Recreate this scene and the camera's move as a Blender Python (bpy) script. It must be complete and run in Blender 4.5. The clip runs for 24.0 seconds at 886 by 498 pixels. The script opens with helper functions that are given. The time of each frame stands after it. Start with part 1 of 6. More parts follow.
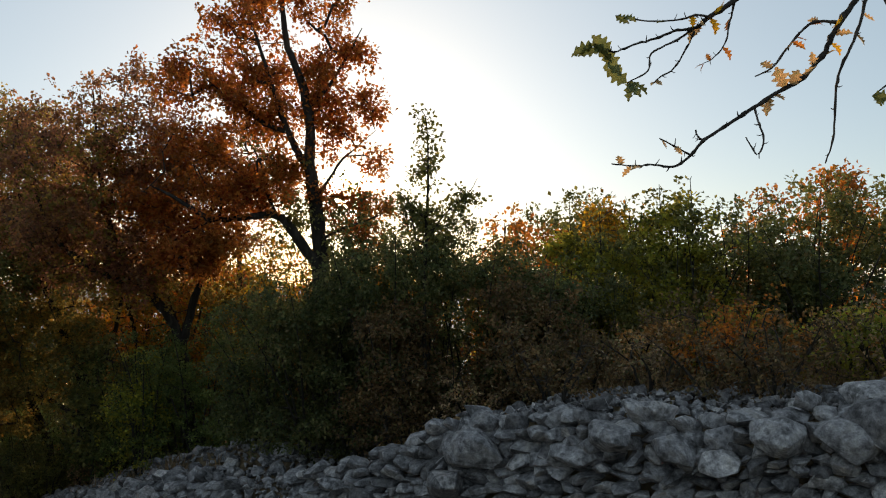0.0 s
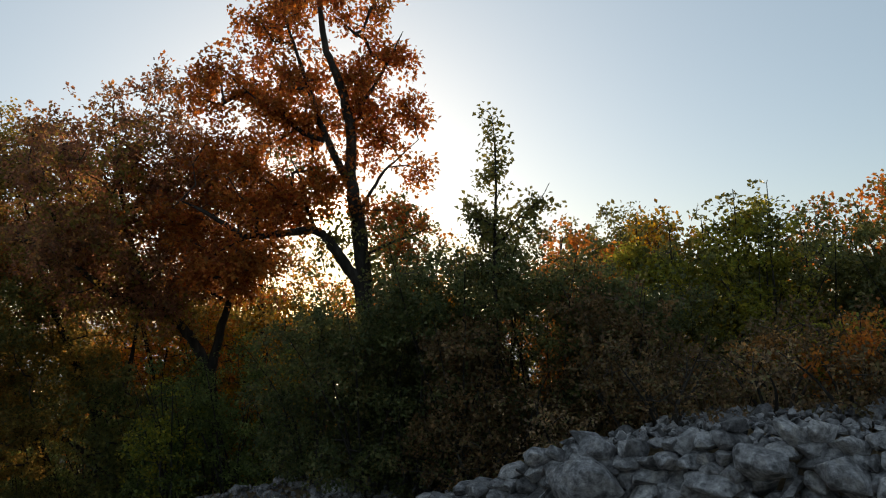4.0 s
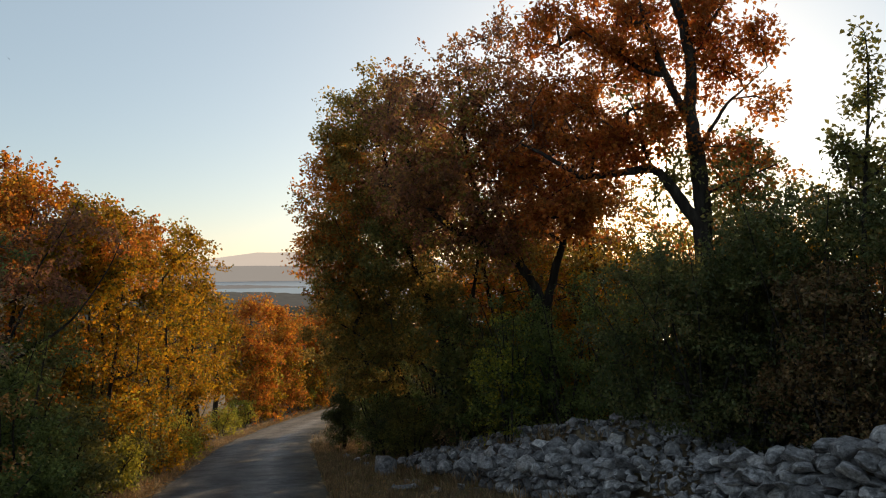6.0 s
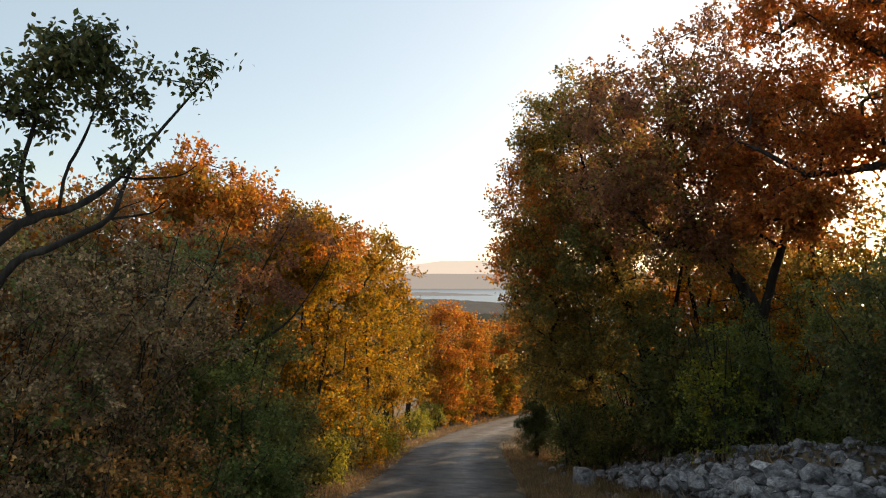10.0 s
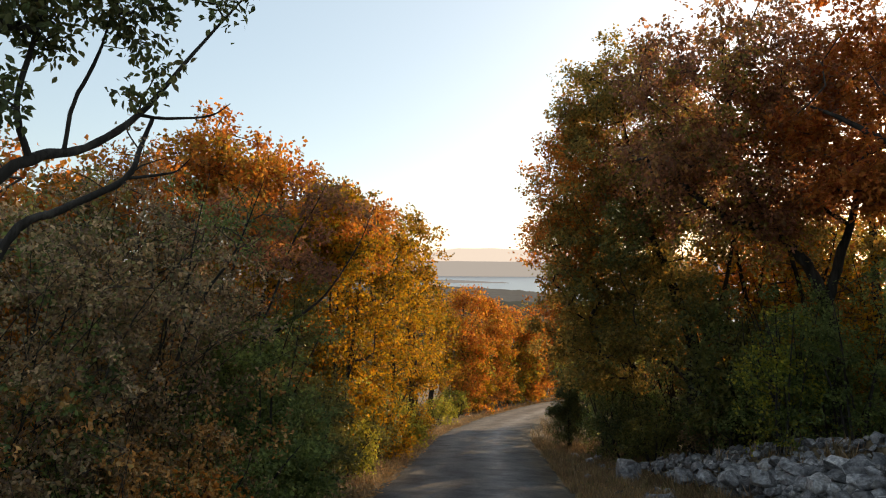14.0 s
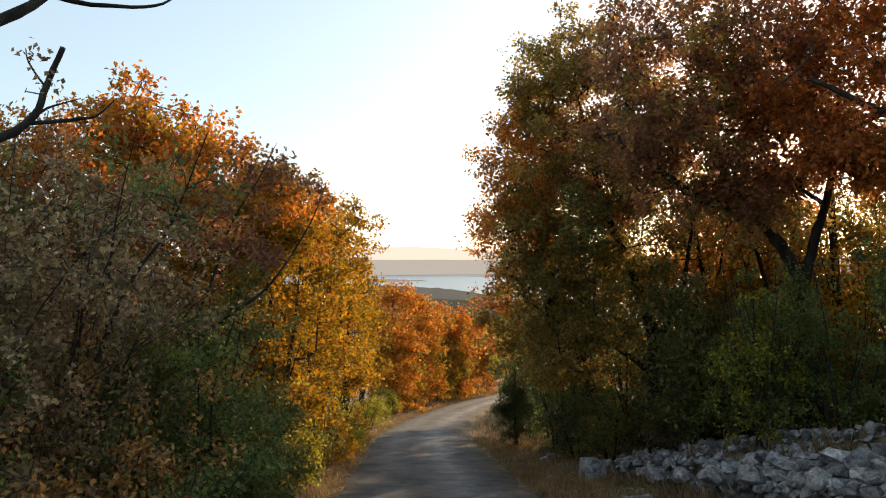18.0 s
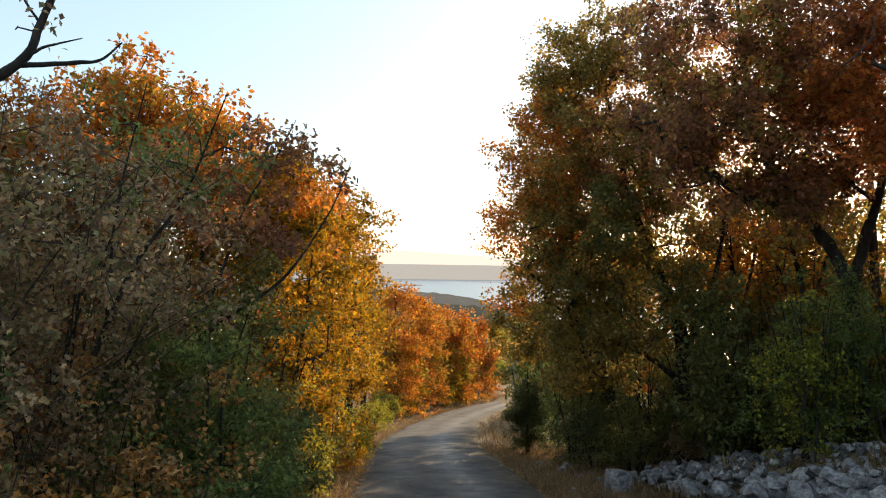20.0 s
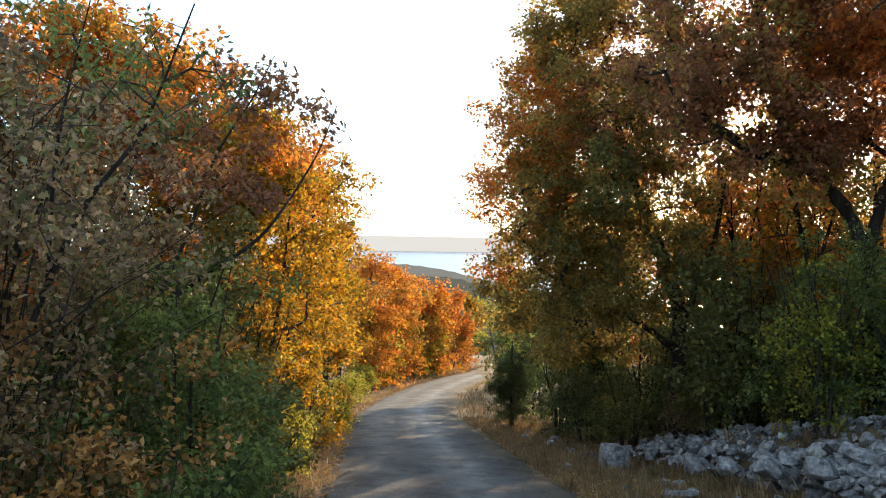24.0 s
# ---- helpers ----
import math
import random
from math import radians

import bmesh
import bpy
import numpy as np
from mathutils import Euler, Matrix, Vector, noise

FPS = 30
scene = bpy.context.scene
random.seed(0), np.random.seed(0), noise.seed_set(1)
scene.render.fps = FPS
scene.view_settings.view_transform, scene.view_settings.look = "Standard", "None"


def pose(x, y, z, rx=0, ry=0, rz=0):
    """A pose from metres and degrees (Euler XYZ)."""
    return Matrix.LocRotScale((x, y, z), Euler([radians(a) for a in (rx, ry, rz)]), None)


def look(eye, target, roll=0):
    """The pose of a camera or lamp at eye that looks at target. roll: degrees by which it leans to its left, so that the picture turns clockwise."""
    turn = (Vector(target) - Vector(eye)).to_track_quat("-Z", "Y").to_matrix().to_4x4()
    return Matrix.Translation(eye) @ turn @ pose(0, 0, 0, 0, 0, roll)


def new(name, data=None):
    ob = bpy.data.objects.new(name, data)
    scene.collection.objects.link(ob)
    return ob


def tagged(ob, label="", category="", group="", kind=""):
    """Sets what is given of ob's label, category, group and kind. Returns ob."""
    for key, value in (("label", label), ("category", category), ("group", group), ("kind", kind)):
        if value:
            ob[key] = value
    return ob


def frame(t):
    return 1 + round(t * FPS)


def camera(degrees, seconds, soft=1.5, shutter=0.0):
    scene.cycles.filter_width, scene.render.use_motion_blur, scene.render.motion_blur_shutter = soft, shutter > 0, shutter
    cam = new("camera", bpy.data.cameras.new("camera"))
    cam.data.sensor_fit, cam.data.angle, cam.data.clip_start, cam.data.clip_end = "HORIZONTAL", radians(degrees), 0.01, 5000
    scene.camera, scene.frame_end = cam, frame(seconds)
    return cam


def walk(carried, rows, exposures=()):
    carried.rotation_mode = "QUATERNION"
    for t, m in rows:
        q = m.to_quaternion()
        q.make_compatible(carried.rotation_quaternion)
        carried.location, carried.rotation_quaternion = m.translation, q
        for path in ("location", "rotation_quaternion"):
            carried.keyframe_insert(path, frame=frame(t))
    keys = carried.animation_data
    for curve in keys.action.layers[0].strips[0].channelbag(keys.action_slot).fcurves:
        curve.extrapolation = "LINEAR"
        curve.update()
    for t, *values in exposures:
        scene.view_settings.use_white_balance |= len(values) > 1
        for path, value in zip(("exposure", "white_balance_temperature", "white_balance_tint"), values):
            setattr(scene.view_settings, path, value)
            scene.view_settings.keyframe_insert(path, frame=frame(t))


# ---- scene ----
cam = camera(59.5, 24.0, soft=1.1)
METRES, EYE, TILT, LEAN, TURN = 6.8, 1.6, 3.2, 0.9, 0.0
ROWS = [
    (0.0, 0.0, 0.0, 0.0, 0.0, 0.0, -0.0),
    (0.5, -0.034, 0.0194, -0.006, 2.13, -0.74, 0.68),
    (1.0, -0.0572, 0.0466, -0.0122, 0.05, 0.3, 0.84),
    (1.5, -0.0704, 0.0825, -0.0207, -3.1, 1.32, -0.66),
    (2.0, -0.0928, 0.1024, -0.0249, -6.45, 0.61, -0.36),
    (2.5, -0.1166, 0.107, -0.0265, -5.31, 0.45, 1.04),
    (4.5, -0.1726, 0.1482, -0.035, -0.62, 2.53, 0.61),
    (5.0, -0.1797, 0.1463, -0.037, 1.05, 1.43, 0.62),
    (5.5, -0.1916, 0.1419, -0.036, 11.03, -0.32, 0.16),
    (6.0, -0.2033, 0.1384, -0.0363, 22.01, -1.66, 0.91),
    (6.5, -0.2098, 0.14, -0.037, 29.21, -1.95, 2.39),
    (7.0, -0.218, 0.1538, -0.0439, 34.34, -0.75, 2.48),
    (7.5, -0.2299, 0.1641, -0.0456, 36.78, 0.2, 1.88),
    (8.0, -0.2364, 0.1626, -0.0454, 37.69, 0.27, 1.48),
    (8.5, -0.244, 0.1603, -0.0464, 37.72, 0.09, 1.29),
    (9.0, -0.2531, 0.1556, -0.0468, 37.39, -0.25, 1.22),
    (9.5, -0.256, 0.1486, -0.0464, 36.4, -0.7, 1.15),
    (10.0, -0.2573, 0.1445, -0.0473, 35.44, -0.78, 0.98),
    (10.5, -0.2576, 0.1421, -0.0476, 35.27, -0.81, 0.97),
    (12.5, -0.2905, 0.1892, -0.0585, 33.7, -1.18, 1.01),
    (13.0, -0.3161, 0.1863, -0.06, 32.72, -2.24, 2.05),
    (13.5, -0.3429, 0.2011, -0.0684, 36.33, -2.34, 1.88),
    (14.0, -0.3784, 0.2188, -0.0747, 36.61, -1.69, 0.81),
    (14.5, -0.4215, 0.2275, -0.0776, 33.89, -1.17, 0.87),
    (15.0, -0.4489, 0.2408, -0.0813, 35.67, 0.62, 1.32),
    (15.5, -0.4686, 0.2654, -0.0911, 37.69, 1.55, 0.43),
    (16.0, -0.4847, 0.2762, -0.0919, 34.18, 0.32, 0.29),
    (16.5, -0.4976, 0.2754, -0.0927, 31.62, -1.06, 0.79),
    (17.0, -0.5104, 0.2731, -0.0948, 31.15, -1.77, 1.23),
    (17.5, -0.5243, 0.2932, -0.1022, 30.76, -1.86, 1.26),
    (18.0, -0.5484, 0.3173, -0.1097, 30.52, -1.91, 1.15),
    (18.5, -0.5847, 0.3248, -0.1159, 30.23, -1.96, 0.91),
    (20.5, -0.6747, 0.4042, -0.1394, 30.7, -1.56, -0.14),
    (21.0, -0.6918, 0.4085, -0.1411, 32.36, -2.32, -0.45),
    (21.5, -0.6939, 0.4118, -0.1417, 33.58, -3.27, -0.59),
    (22.0, -0.6957, 0.4124, -0.1431, 33.0, -3.81, -0.18),
    (22.5, -0.7, 0.4231, -0.1464, 31.49, -5.02, 0.52),
    (23.0, -0.7072, 0.4511, -0.1548, 30.62, -5.1, 0.0),
    (23.5, -0.7256, 0.474, -0.1596, 30.05, -4.36, -0.5),
    (24.0, -0.7471, 0.4768, -0.1605, 28.23, -3.63, -0.02),
]
EXPOSURES = [(0.0, 0.2, 7150, 14), (1.0, 0.4, 7250, 14), (1.8, 0.1, 6900, 13), (5.0, 0.12, 7050, 14), (6.0, 0.2, 7150, 15), (7.0, 0.6, 7550, 17), (10.0, 0.68, 7500, 17), (13.0, 0.7, 7400, 16), (15.0, 0.7, 7350, 16), (16.0, 0.64, 7350, 16), (17.0, 0.78, 7300, 15), (18.0, 0.9, 7200, 14), (21.0, 1.18, 6800, 12), (22.0, 1.5, 6700, 12), (23.0, 1.84, 6600, 9), (24.0, 1.56, 6350, 11)]
walk(cam, [(t, pose(0, 0, EYE, TILT, LEAN, TURN) @ pose(METRES * x, METRES * y, METRES * z, 90 + pitch, roll, yaw)) for t, x, y, z, yaw, pitch, roll in ROWS], EXPOSURES)

# ---- plan: s runs down the road, l to its right ----
ORIGIN, ALONG, ACROSS = (-1.9, 0.0), (-0.545, 0.838), (0.838, 0.545)
SUN_AZIMUTH, SUN_HEIGHT = 6.9, 7.8
rng = np.random.default_rng(7)


def plan(s, l):
    return ORIGIN[0] + s * ALONG[0] + l * ACROSS[0], ORIGIN[1] + s * ALONG[1] + l * ACROSS[1]


def curve_of(pairs):
    a, b = [p[0] for p in pairs], [p[1] for p in pairs]
    return lambda s: np.interp(s, a, b)


road_middle = curve_of([(s, 0.0072 * max(0, min(s, 58) - 25) ** 2 + 0.30 * max(0, s - 58)) for s in range(-60, 130)])
fall = curve_of([(-4500, 22.0), (-900, 20.0), (-120, 12.0), (-40, 5.2), (-12, 1.68), (28, -4.44), (34, -5.3), (42, -6.28), (60, -8.2), (90, -11.5),
                 (160, -26.0), (300, -48.0), (600, -58.0), (5000, -60.0)])
wall_line = curve_of([(-30, 20.0), (-1, 9.6), (1, 8.4), (2.5, 7.65), (4.2, 6.75), (6.1, 6.05), (8.5, 5.25), (10.5, 4.5), (12, 4.1), (13.2, 3.75), (15, 3.3), (17, 3.1), (40, 5.0)])
wall_height = curve_of([(-30, 1.3), (2, 1.3), (3.5, 1.28), (4.5, 1.36), (5.8, 1.46), (6.5, 1.3), (7.2, 0.98), (9.2, 0.7), (10.6, 0.92), (12, 0.85), (13.4, 0.62), (15.2, 0.5), (17, 0.4), (19, 0.3), (30, 0.2)])


def ground_z(s, l, rough=True):
    s, l = np.asarray(s, float), np.asarray(l, float)
    z = fall(s)
    k = np.clip((l - wall_line(s) - 0.15) / 1.3, 0, 1)
    z = z + wall_height(s) * 0.93 * k * k * (3 - 2 * k)
    off = np.abs(l - road_middle(s))
    side = np.clip((off - 1.5) / 2.5, 0, 1)
    if rough:
        z = z + side * (0.05 * np.sin(1.9 * s + 0.7 * l) * np.cos(1.3 * l - 0.4 * s) + 0.03 * np.sin(4.7 * s - 2.1 * l))
    v = l - wall_line(s)
    z = z + 0.34 * np.exp(-((v - 1.15) / 0.5) ** 2) * np.clip((s - 9.8) / 1.2, 0, 1) * np.clip((16.5 - s) / 2.5, 0, 1)
    z = z + np.clip((np.abs(l) - 25) / 200, 0, 1) * 1.5 * np.sin(s * 0.03) * np.cos(l * 0.021)
    return z


# ---- world and sun ----
world = bpy.data.worlds.new("sky")
scene.world = world
world.use_nodes = True
wn = world.node_tree
wn.nodes.clear()


sky = wn.nodes.new("ShaderNodeTexSky")
sky.sky_type = "NISHITA"
sky.sun_disc = False
sky.sun_elevation = radians(SUN_HEIGHT + 5.0)
sky.sun_rotation = radians(-SUN_AZIMUTH)
sky.altitude = 300
sky.air_density, sky.dust_density, sky.ozone_density = 1.0, 0.5, 1.5
to_sun = Vector((-math.sin(radians(SUN_AZIMUTH)) * math.cos(radians(SUN_HEIGHT)), math.cos(radians(SUN_AZIMUTH)) * math.cos(radians(SUN_HEIGHT)), math.sin(radians(SUN_HEIGHT))))
coords = wn.nodes.new("ShaderNodeTexCoord")
dot = wn.nodes.new("ShaderNodeVectorMath")
dot.operation = "DOT_PRODUCT"
wn.links.new(coords.outputs["Generated"], dot.inputs[0])
dot.inputs[1].default_value = to_sun


def glow(power, amount, colour):
    up = wn.nodes.new("ShaderNodeMath")
    up.operation, up.use_clamp = "MAXIMUM", True
    wn.links.new(dot.outputs["Value"], up.inputs[0])
    up.inputs[1].default_value = 0
    p = wn.nodes.new("ShaderNodeMath")
    p.operation = "POWER"
    wn.links.new(up.outputs[0], p.inputs[0])
    p.inputs[1].default_value = power
    m = wn.nodes.new("ShaderNodeMath")
    m.operation = "MULTIPLY"
    wn.links.new(p.outputs[0], m.inputs[0])
    m.inputs[1].default_value = amount
    c = wn.nodes.new("ShaderNodeBackground")
    c.inputs["Color"].default_value = (*colour, 1)
    wn.links.new(m.outputs[0], c.inputs["Strength"])
    return c


backs = [glow(9000, 60.0, (1.0, 0.86, 0.6)), glow(500, 0.45, (1.0, 0.85, 0.62)), glow(18, 0.07, (0.96, 0.98, 0.95)), glow(6, 0.1, (1.0, 0.97, 0.92))]
veil = wn.nodes.new("ShaderNodeBackground")
veil.inputs["Color"].default_value, veil.inputs["Strength"].default_value = (0.62, 0.85, 1.0, 1), 0.31
backs.append(veil)
base = wn.nodes.new("ShaderNodeBackground")
base.inputs["Strength"].default_value = 0.056
wn.links.new(sky.outputs[0], base.inputs["Color"])
total = base
for b in backs:
    add = wn.nodes.new("ShaderNodeAddShader")
    wn.links.new(total.outputs[0], add.inputs[0])
    wn.links.new(b.outputs[0], add.inputs[1])
    total = add
out = wn.nodes.new("ShaderNodeOutputWorld")
wn.links.new(total.outputs[0], out.inputs["Surface"])
sun_data = bpy.data.lights.new("sun", "SUN")
sun_data.energy, sun_data.angle, sun_data.color = 3.5, radians(0.6), (1.0, 0.74, 0.44)
sun = new("sun", sun_data)
sun.matrix_world = look((0, 0, 60), Vector((0, 0, 60)) - to_sun)


# ---- materials ----
def material(name):
    m = bpy.data.materials.new(name)
    m.use_nodes = True
    nt = m.node_tree
    nt.nodes.clear()
    o = nt.nodes.new("ShaderNodeOutputMaterial")
    return m, nt, o


def put(nt, kind, **kw):
    n = nt.nodes.new(kind)
    for k, v in kw.items():
        n.inputs[k.replace("_", " ")].default_value = v
    return n


def ramp(nt, source, stops):
    r = nt.nodes.new("ShaderNodeValToRGB")
    while len(r.color_ramp.elements) < len(stops):
        r.color_ramp.elements.new(0.5)
    for e, (at, c) in zip(r.color_ramp.elements, stops):
        e.position, e.color = at, (*c, 1)
    nt.links.new(source, r.inputs[0])
    return r


def mixed(nt, factor, a, b, how="MIX"):
    m = nt.nodes.new("ShaderNodeMix")
    m.data_type, m.blend_type = "RGBA", how
    if isinstance(factor, (int, float)):
        m.inputs[0].default_value = factor
    else:
        nt.links.new(factor, m.inputs[0])
    for value, slot in ((a, m.inputs[6]), (b, m.inputs[7])):
        if isinstance(value, tuple):
            slot.default_value = (*value, 1)
        else:
            nt.links.new(value, slot)
    return m.outputs[2]


def leaf_material(name, colours, through_light=0.5, patch=0.55, scale=1.1):
    """Leaves of mixed colour: each leaf its own shade, with larger patches over the crown."""
    m, nt, o = material(name)
    geo = nt.nodes.new("ShaderNodeNewGeometry")
    tc = nt.nodes.new("ShaderNodeTexCoord")
    nz = put(nt, "ShaderNodeTexNoise", Scale=scale, Detail=5.0, Roughness=0.68)
    nt.links.new(tc.outputs["Object"], nz.inputs["Vector"])
    stretch = nt.nodes.new("ShaderNodeMapRange")
    stretch.inputs[1].default_value, stretch.inputs[2].default_value = 0.3, 0.7
    nt.links.new(nz.outputs["Fac"], stretch.inputs[0])
    blend = nt.nodes.new("ShaderNodeMix")
    blend.data_type = "FLOAT"
    blend.inputs[0].default_value = patch
    nt.links.new(geo.outputs["Random Per Island"], blend.inputs[2])
    nt.links.new(stretch.outputs[0], blend.inputs[3])
    n = len(colours)
    r = ramp(nt, blend.outputs[0], [(0.12 + 0.76 * i / max(1, n - 1), c) for i, c in enumerate(colours)])
    veins = put(nt, "ShaderNodeTexNoise", Scale=38.0, Detail=3.0)
    nt.links.new(tc.outputs["Object"], veins.inputs["Vector"])
    dark = ramp(nt, veins.outputs["Fac"], [(0.3, (0.55, 0.52, 0.5)), (0.6, (1, 1, 1))])
    colour = mixed(nt, 0.55, r.outputs[0], dark.outputs[0], "MULTIPLY")
    tone = put(nt, "ShaderNodeTexNoise", Scale=2.6, Detail=2.0)
    nt.links.new(tc.outputs["Object"], tone.inputs["Vector"])
    shade = ramp(nt, tone.outputs["Fac"], [(0.36, (0.6, 0.6, 0.6)), (0.5, (1, 1, 1)), (0.64, (1.25, 1.22, 1.15))])
    colour = mixed(nt, 0.8, colour, shade.outputs[0], "MULTIPLY")
    far = nt.nodes.new("ShaderNodeMath")
    far.operation = "MULTIPLY"
    nt.links.new(geo.outputs["Random Per Island"], far.inputs[0])
    far.inputs[1].default_value = 37.7
    own = nt.nodes.new("ShaderNodeMath")
    own.operation = "FRACT"
    nt.links.new(far.outputs[0], own.inputs[0])
    lone = ramp(nt, own.outputs[0], [(0.0, (0.5, 0.5, 0.5)), (0.5, (0.95, 0.95, 0.95)), (0.85, (1.2, 1.2, 1.15)), (1.0, (1.6, 1.55, 1.45))])
    colour = mixed(nt, 0.8, colour, lone.outputs[0], "MULTIPLY")
    bs = put(nt, "ShaderNodeBsdfPrincipled", Roughness=0.48)
    bs.inputs["Specular IOR Level"].default_value = 0.3
    nt.links.new(colour, bs.inputs["Base Color"])
    tl = nt.nodes.new("ShaderNodeBsdfTranslucent")
    nt.links.new(colour, tl.inputs["Color"])
    mx = nt.nodes.new("ShaderNodeMixShader")
    mx.inputs[0].default_value = through_light
    nt.links.new(bs.outputs[0], mx.inputs[1])
    nt.links.new(tl.outputs[0], mx.inputs[2])
    nt.links.new(mx.outputs[0], o.inputs[0])
    return m


def solid(name, stops, scale=6.0, detail=6.0, rough=0.85, bump=0.3, bump_scale=40.0, spread=0.02, vary=0.0, stretch=(1, 1, 1), tone_scale=None, tone=((0.3, (0.7, 0.7, 0.7)), (0.7, (1.1, 1.1, 1.1)))):
    """Grainy matt surface: noise colours, a second larger tone, fine relief."""
    m, nt, o = material(name)
    tc = nt.nodes.new("ShaderNodeTexCoord")
    mp = put(nt, "ShaderNodeMapping")
    mp.inputs["Scale"].default_value = stretch
    nt.links.new(tc.outputs["Object"], mp.inputs["Vector"])
    nz = put(nt, "ShaderNodeTexNoise", Scale=scale, Detail=detail, Roughness=0.65)
    nt.links.new(mp.outputs[0], nz.inputs["Vector"])
    r = ramp(nt, nz.outputs["Fac"], stops)
    big = put(nt, "ShaderNodeTexNoise", Scale=tone_scale or scale * 0.17, Detail=3.0)
    nt.links.new(mp.outputs[0], big.inputs["Vector"])
    t = ramp(nt, big.outputs["Fac"], tone)
    colour = mixed(nt, 0.8, r.outputs[0], t.outputs[0], "MULTIPLY")
    if vary:
        info = nt.nodes.new("ShaderNodeObjectInfo")
        geo = nt.nodes.new("ShaderNodeNewGeometry")
        add = nt.nodes.new("ShaderNodeMath")
        add.operation = "ADD"
        nt.links.new(info.outputs["Random"], add.inputs[0])
        nt.links.new(geo.outputs["Random Per Island"], add.inputs[1])
        fr = nt.nodes.new("ShaderNodeMath")
        fr.operation = "FRACT"
        nt.links.new(add.outputs[0], fr.inputs[0])
        v = ramp(nt, fr.outputs[0], [(0.0, (1 - vary, 1 - vary, 1 - vary * 0.95)), (0.6, (1.0, 0.99, 0.97)), (1.0, (1 + vary, 1 + vary * 0.96, 1 + vary * 0.9))])
        colour = mixed(nt, 1.0, colour, v.outputs[0], "MULTIPLY")
    bs = put(nt, "ShaderNodeBsdfPrincipled", Roughness=rough)
    bs.inputs["Specular IOR Level"].default_value = 0.3
    nt.links.new(colour, bs.inputs["Base Color"])
    fine = put(nt, "ShaderNodeTexNoise", Scale=bump_scale, Detail=5.0, Roughness=0.7)
    nt.links.new(mp.outputs[0], fine.inputs["Vector"])
    bp = put(nt, "ShaderNodeBump", Strength=bump, Distance=spread)
    nt.links.new(fine.outputs["Fac"], bp.inputs["Height"])
    nt.links.new(bp.outputs[0], bs.inputs["Normal"])
    nt.links.new(bs.outputs[0], o.inputs[0])
    return m


MAROON = leaf_material("russet oak leaves", [(0.19, 0.09, 0.06), (0.36, 0.175, 0.115), (0.5, 0.22, 0.125), (0.31, 0.18, 0.09), (0.6, 0.29, 0.1), (0.26, 0.215, 0.08)], 0.66)
RUSTY = leaf_material("brown oak leaves", [(0.19, 0.16, 0.05), (0.34, 0.25, 0.08), (0.48, 0.31, 0.085), (0.28, 0.27, 0.075), (0.6, 0.34, 0.08), (0.22, 0.24, 0.07)], 0.7)
RED = leaf_material("red autumn leaves", [(0.4, 0.09, 0.035), (0.5, 0.155, 0.04), (0.6, 0.23, 0.045), (0.4, 0.18, 0.05)], 0.68)
FIRE = leaf_material("orange red leaves", [(0.54, 0.11, 0.03), (0.63, 0.19, 0.035), (0.69, 0.28, 0.04), (0.66, 0.36, 0.045), (0.36, 0.32, 0.06)], 0.6)
ORANGE = leaf_material("orange autumn leaves", [(0.55, 0.14, 0.035), (0.67, 0.225, 0.04), (0.71, 0.29, 0.045), (0.58, 0.18, 0.04), (0.34, 0.24, 0.055), (0.64, 0.28, 0.05)], 0.6)
YELLOW = leaf_material("yellow autumn leaves", [(0.11, 0.125, 0.03), (0.25, 0.21, 0.03), (0.46, 0.28, 0.022), (0.56, 0.31, 0.02), (0.5, 0.2, 0.02), (0.11, 0.125, 0.03), (0.34, 0.27, 0.03)], 0.62)
OLIVE = leaf_material("olive leaves", [(0.1, 0.13, 0.045), (0.18, 0.19, 0.06), (0.27, 0.24, 0.07), (0.14, 0.17, 0.07)], 0.45)
GREEN = leaf_material("green leaves", [(0.08, 0.125, 0.045), (0.15, 0.205, 0.065), (0.21, 0.27, 0.085), (0.28, 0.33, 0.1), (0.34, 0.36, 0.11)], 0.6)
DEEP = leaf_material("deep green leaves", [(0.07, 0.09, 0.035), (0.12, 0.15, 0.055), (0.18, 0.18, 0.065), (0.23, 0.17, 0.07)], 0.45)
LIME = leaf_material("yellow green leaves", [(0.2, 0.24, 0.05), (0.36, 0.38, 0.06), (0.5, 0.42, 0.06), (0.3, 0.3, 0.05)], 0.62)
BROWN = leaf_material("withered brown leaves", [(0.186, 0.116, 0.075), (0.348, 0.22, 0.139), (0.499, 0.325, 0.197), (0.278, 0.244, 0.11), (0.626, 0.36, 0.174), (0.244, 0.255, 0.104), (0.789, 0.534, 0.313), (0.116, 0.087, 0.058)], 0.52, 0.3, 2.4)
TAN = leaf_material("curled tan leaves", [(0.36, 0.16, 0.05), (0.58, 0.28, 0.08), (0.7, 0.43, 0.19), (0.62, 0.26, 0.06), (0.3, 0.22, 0.07)], 0.5, 0.3, 2.4)
MUTED = leaf_material("dull scrub leaves", [(0.12, 0.075, 0.04), (0.2, 0.115, 0.055), (0.28, 0.165, 0.07), (0.14, 0.13, 0.055), (0.32, 0.165, 0.07)], 0.4, 0.3, 2.0)
DRY = leaf_material("dry grass blades", [(0.2, 0.12, 0.07), (0.36, 0.23, 0.13), (0.48, 0.33, 0.2), (0.24, 0.2, 0.09), (0.4, 0.22, 0.12)], 0.4, 0.35)
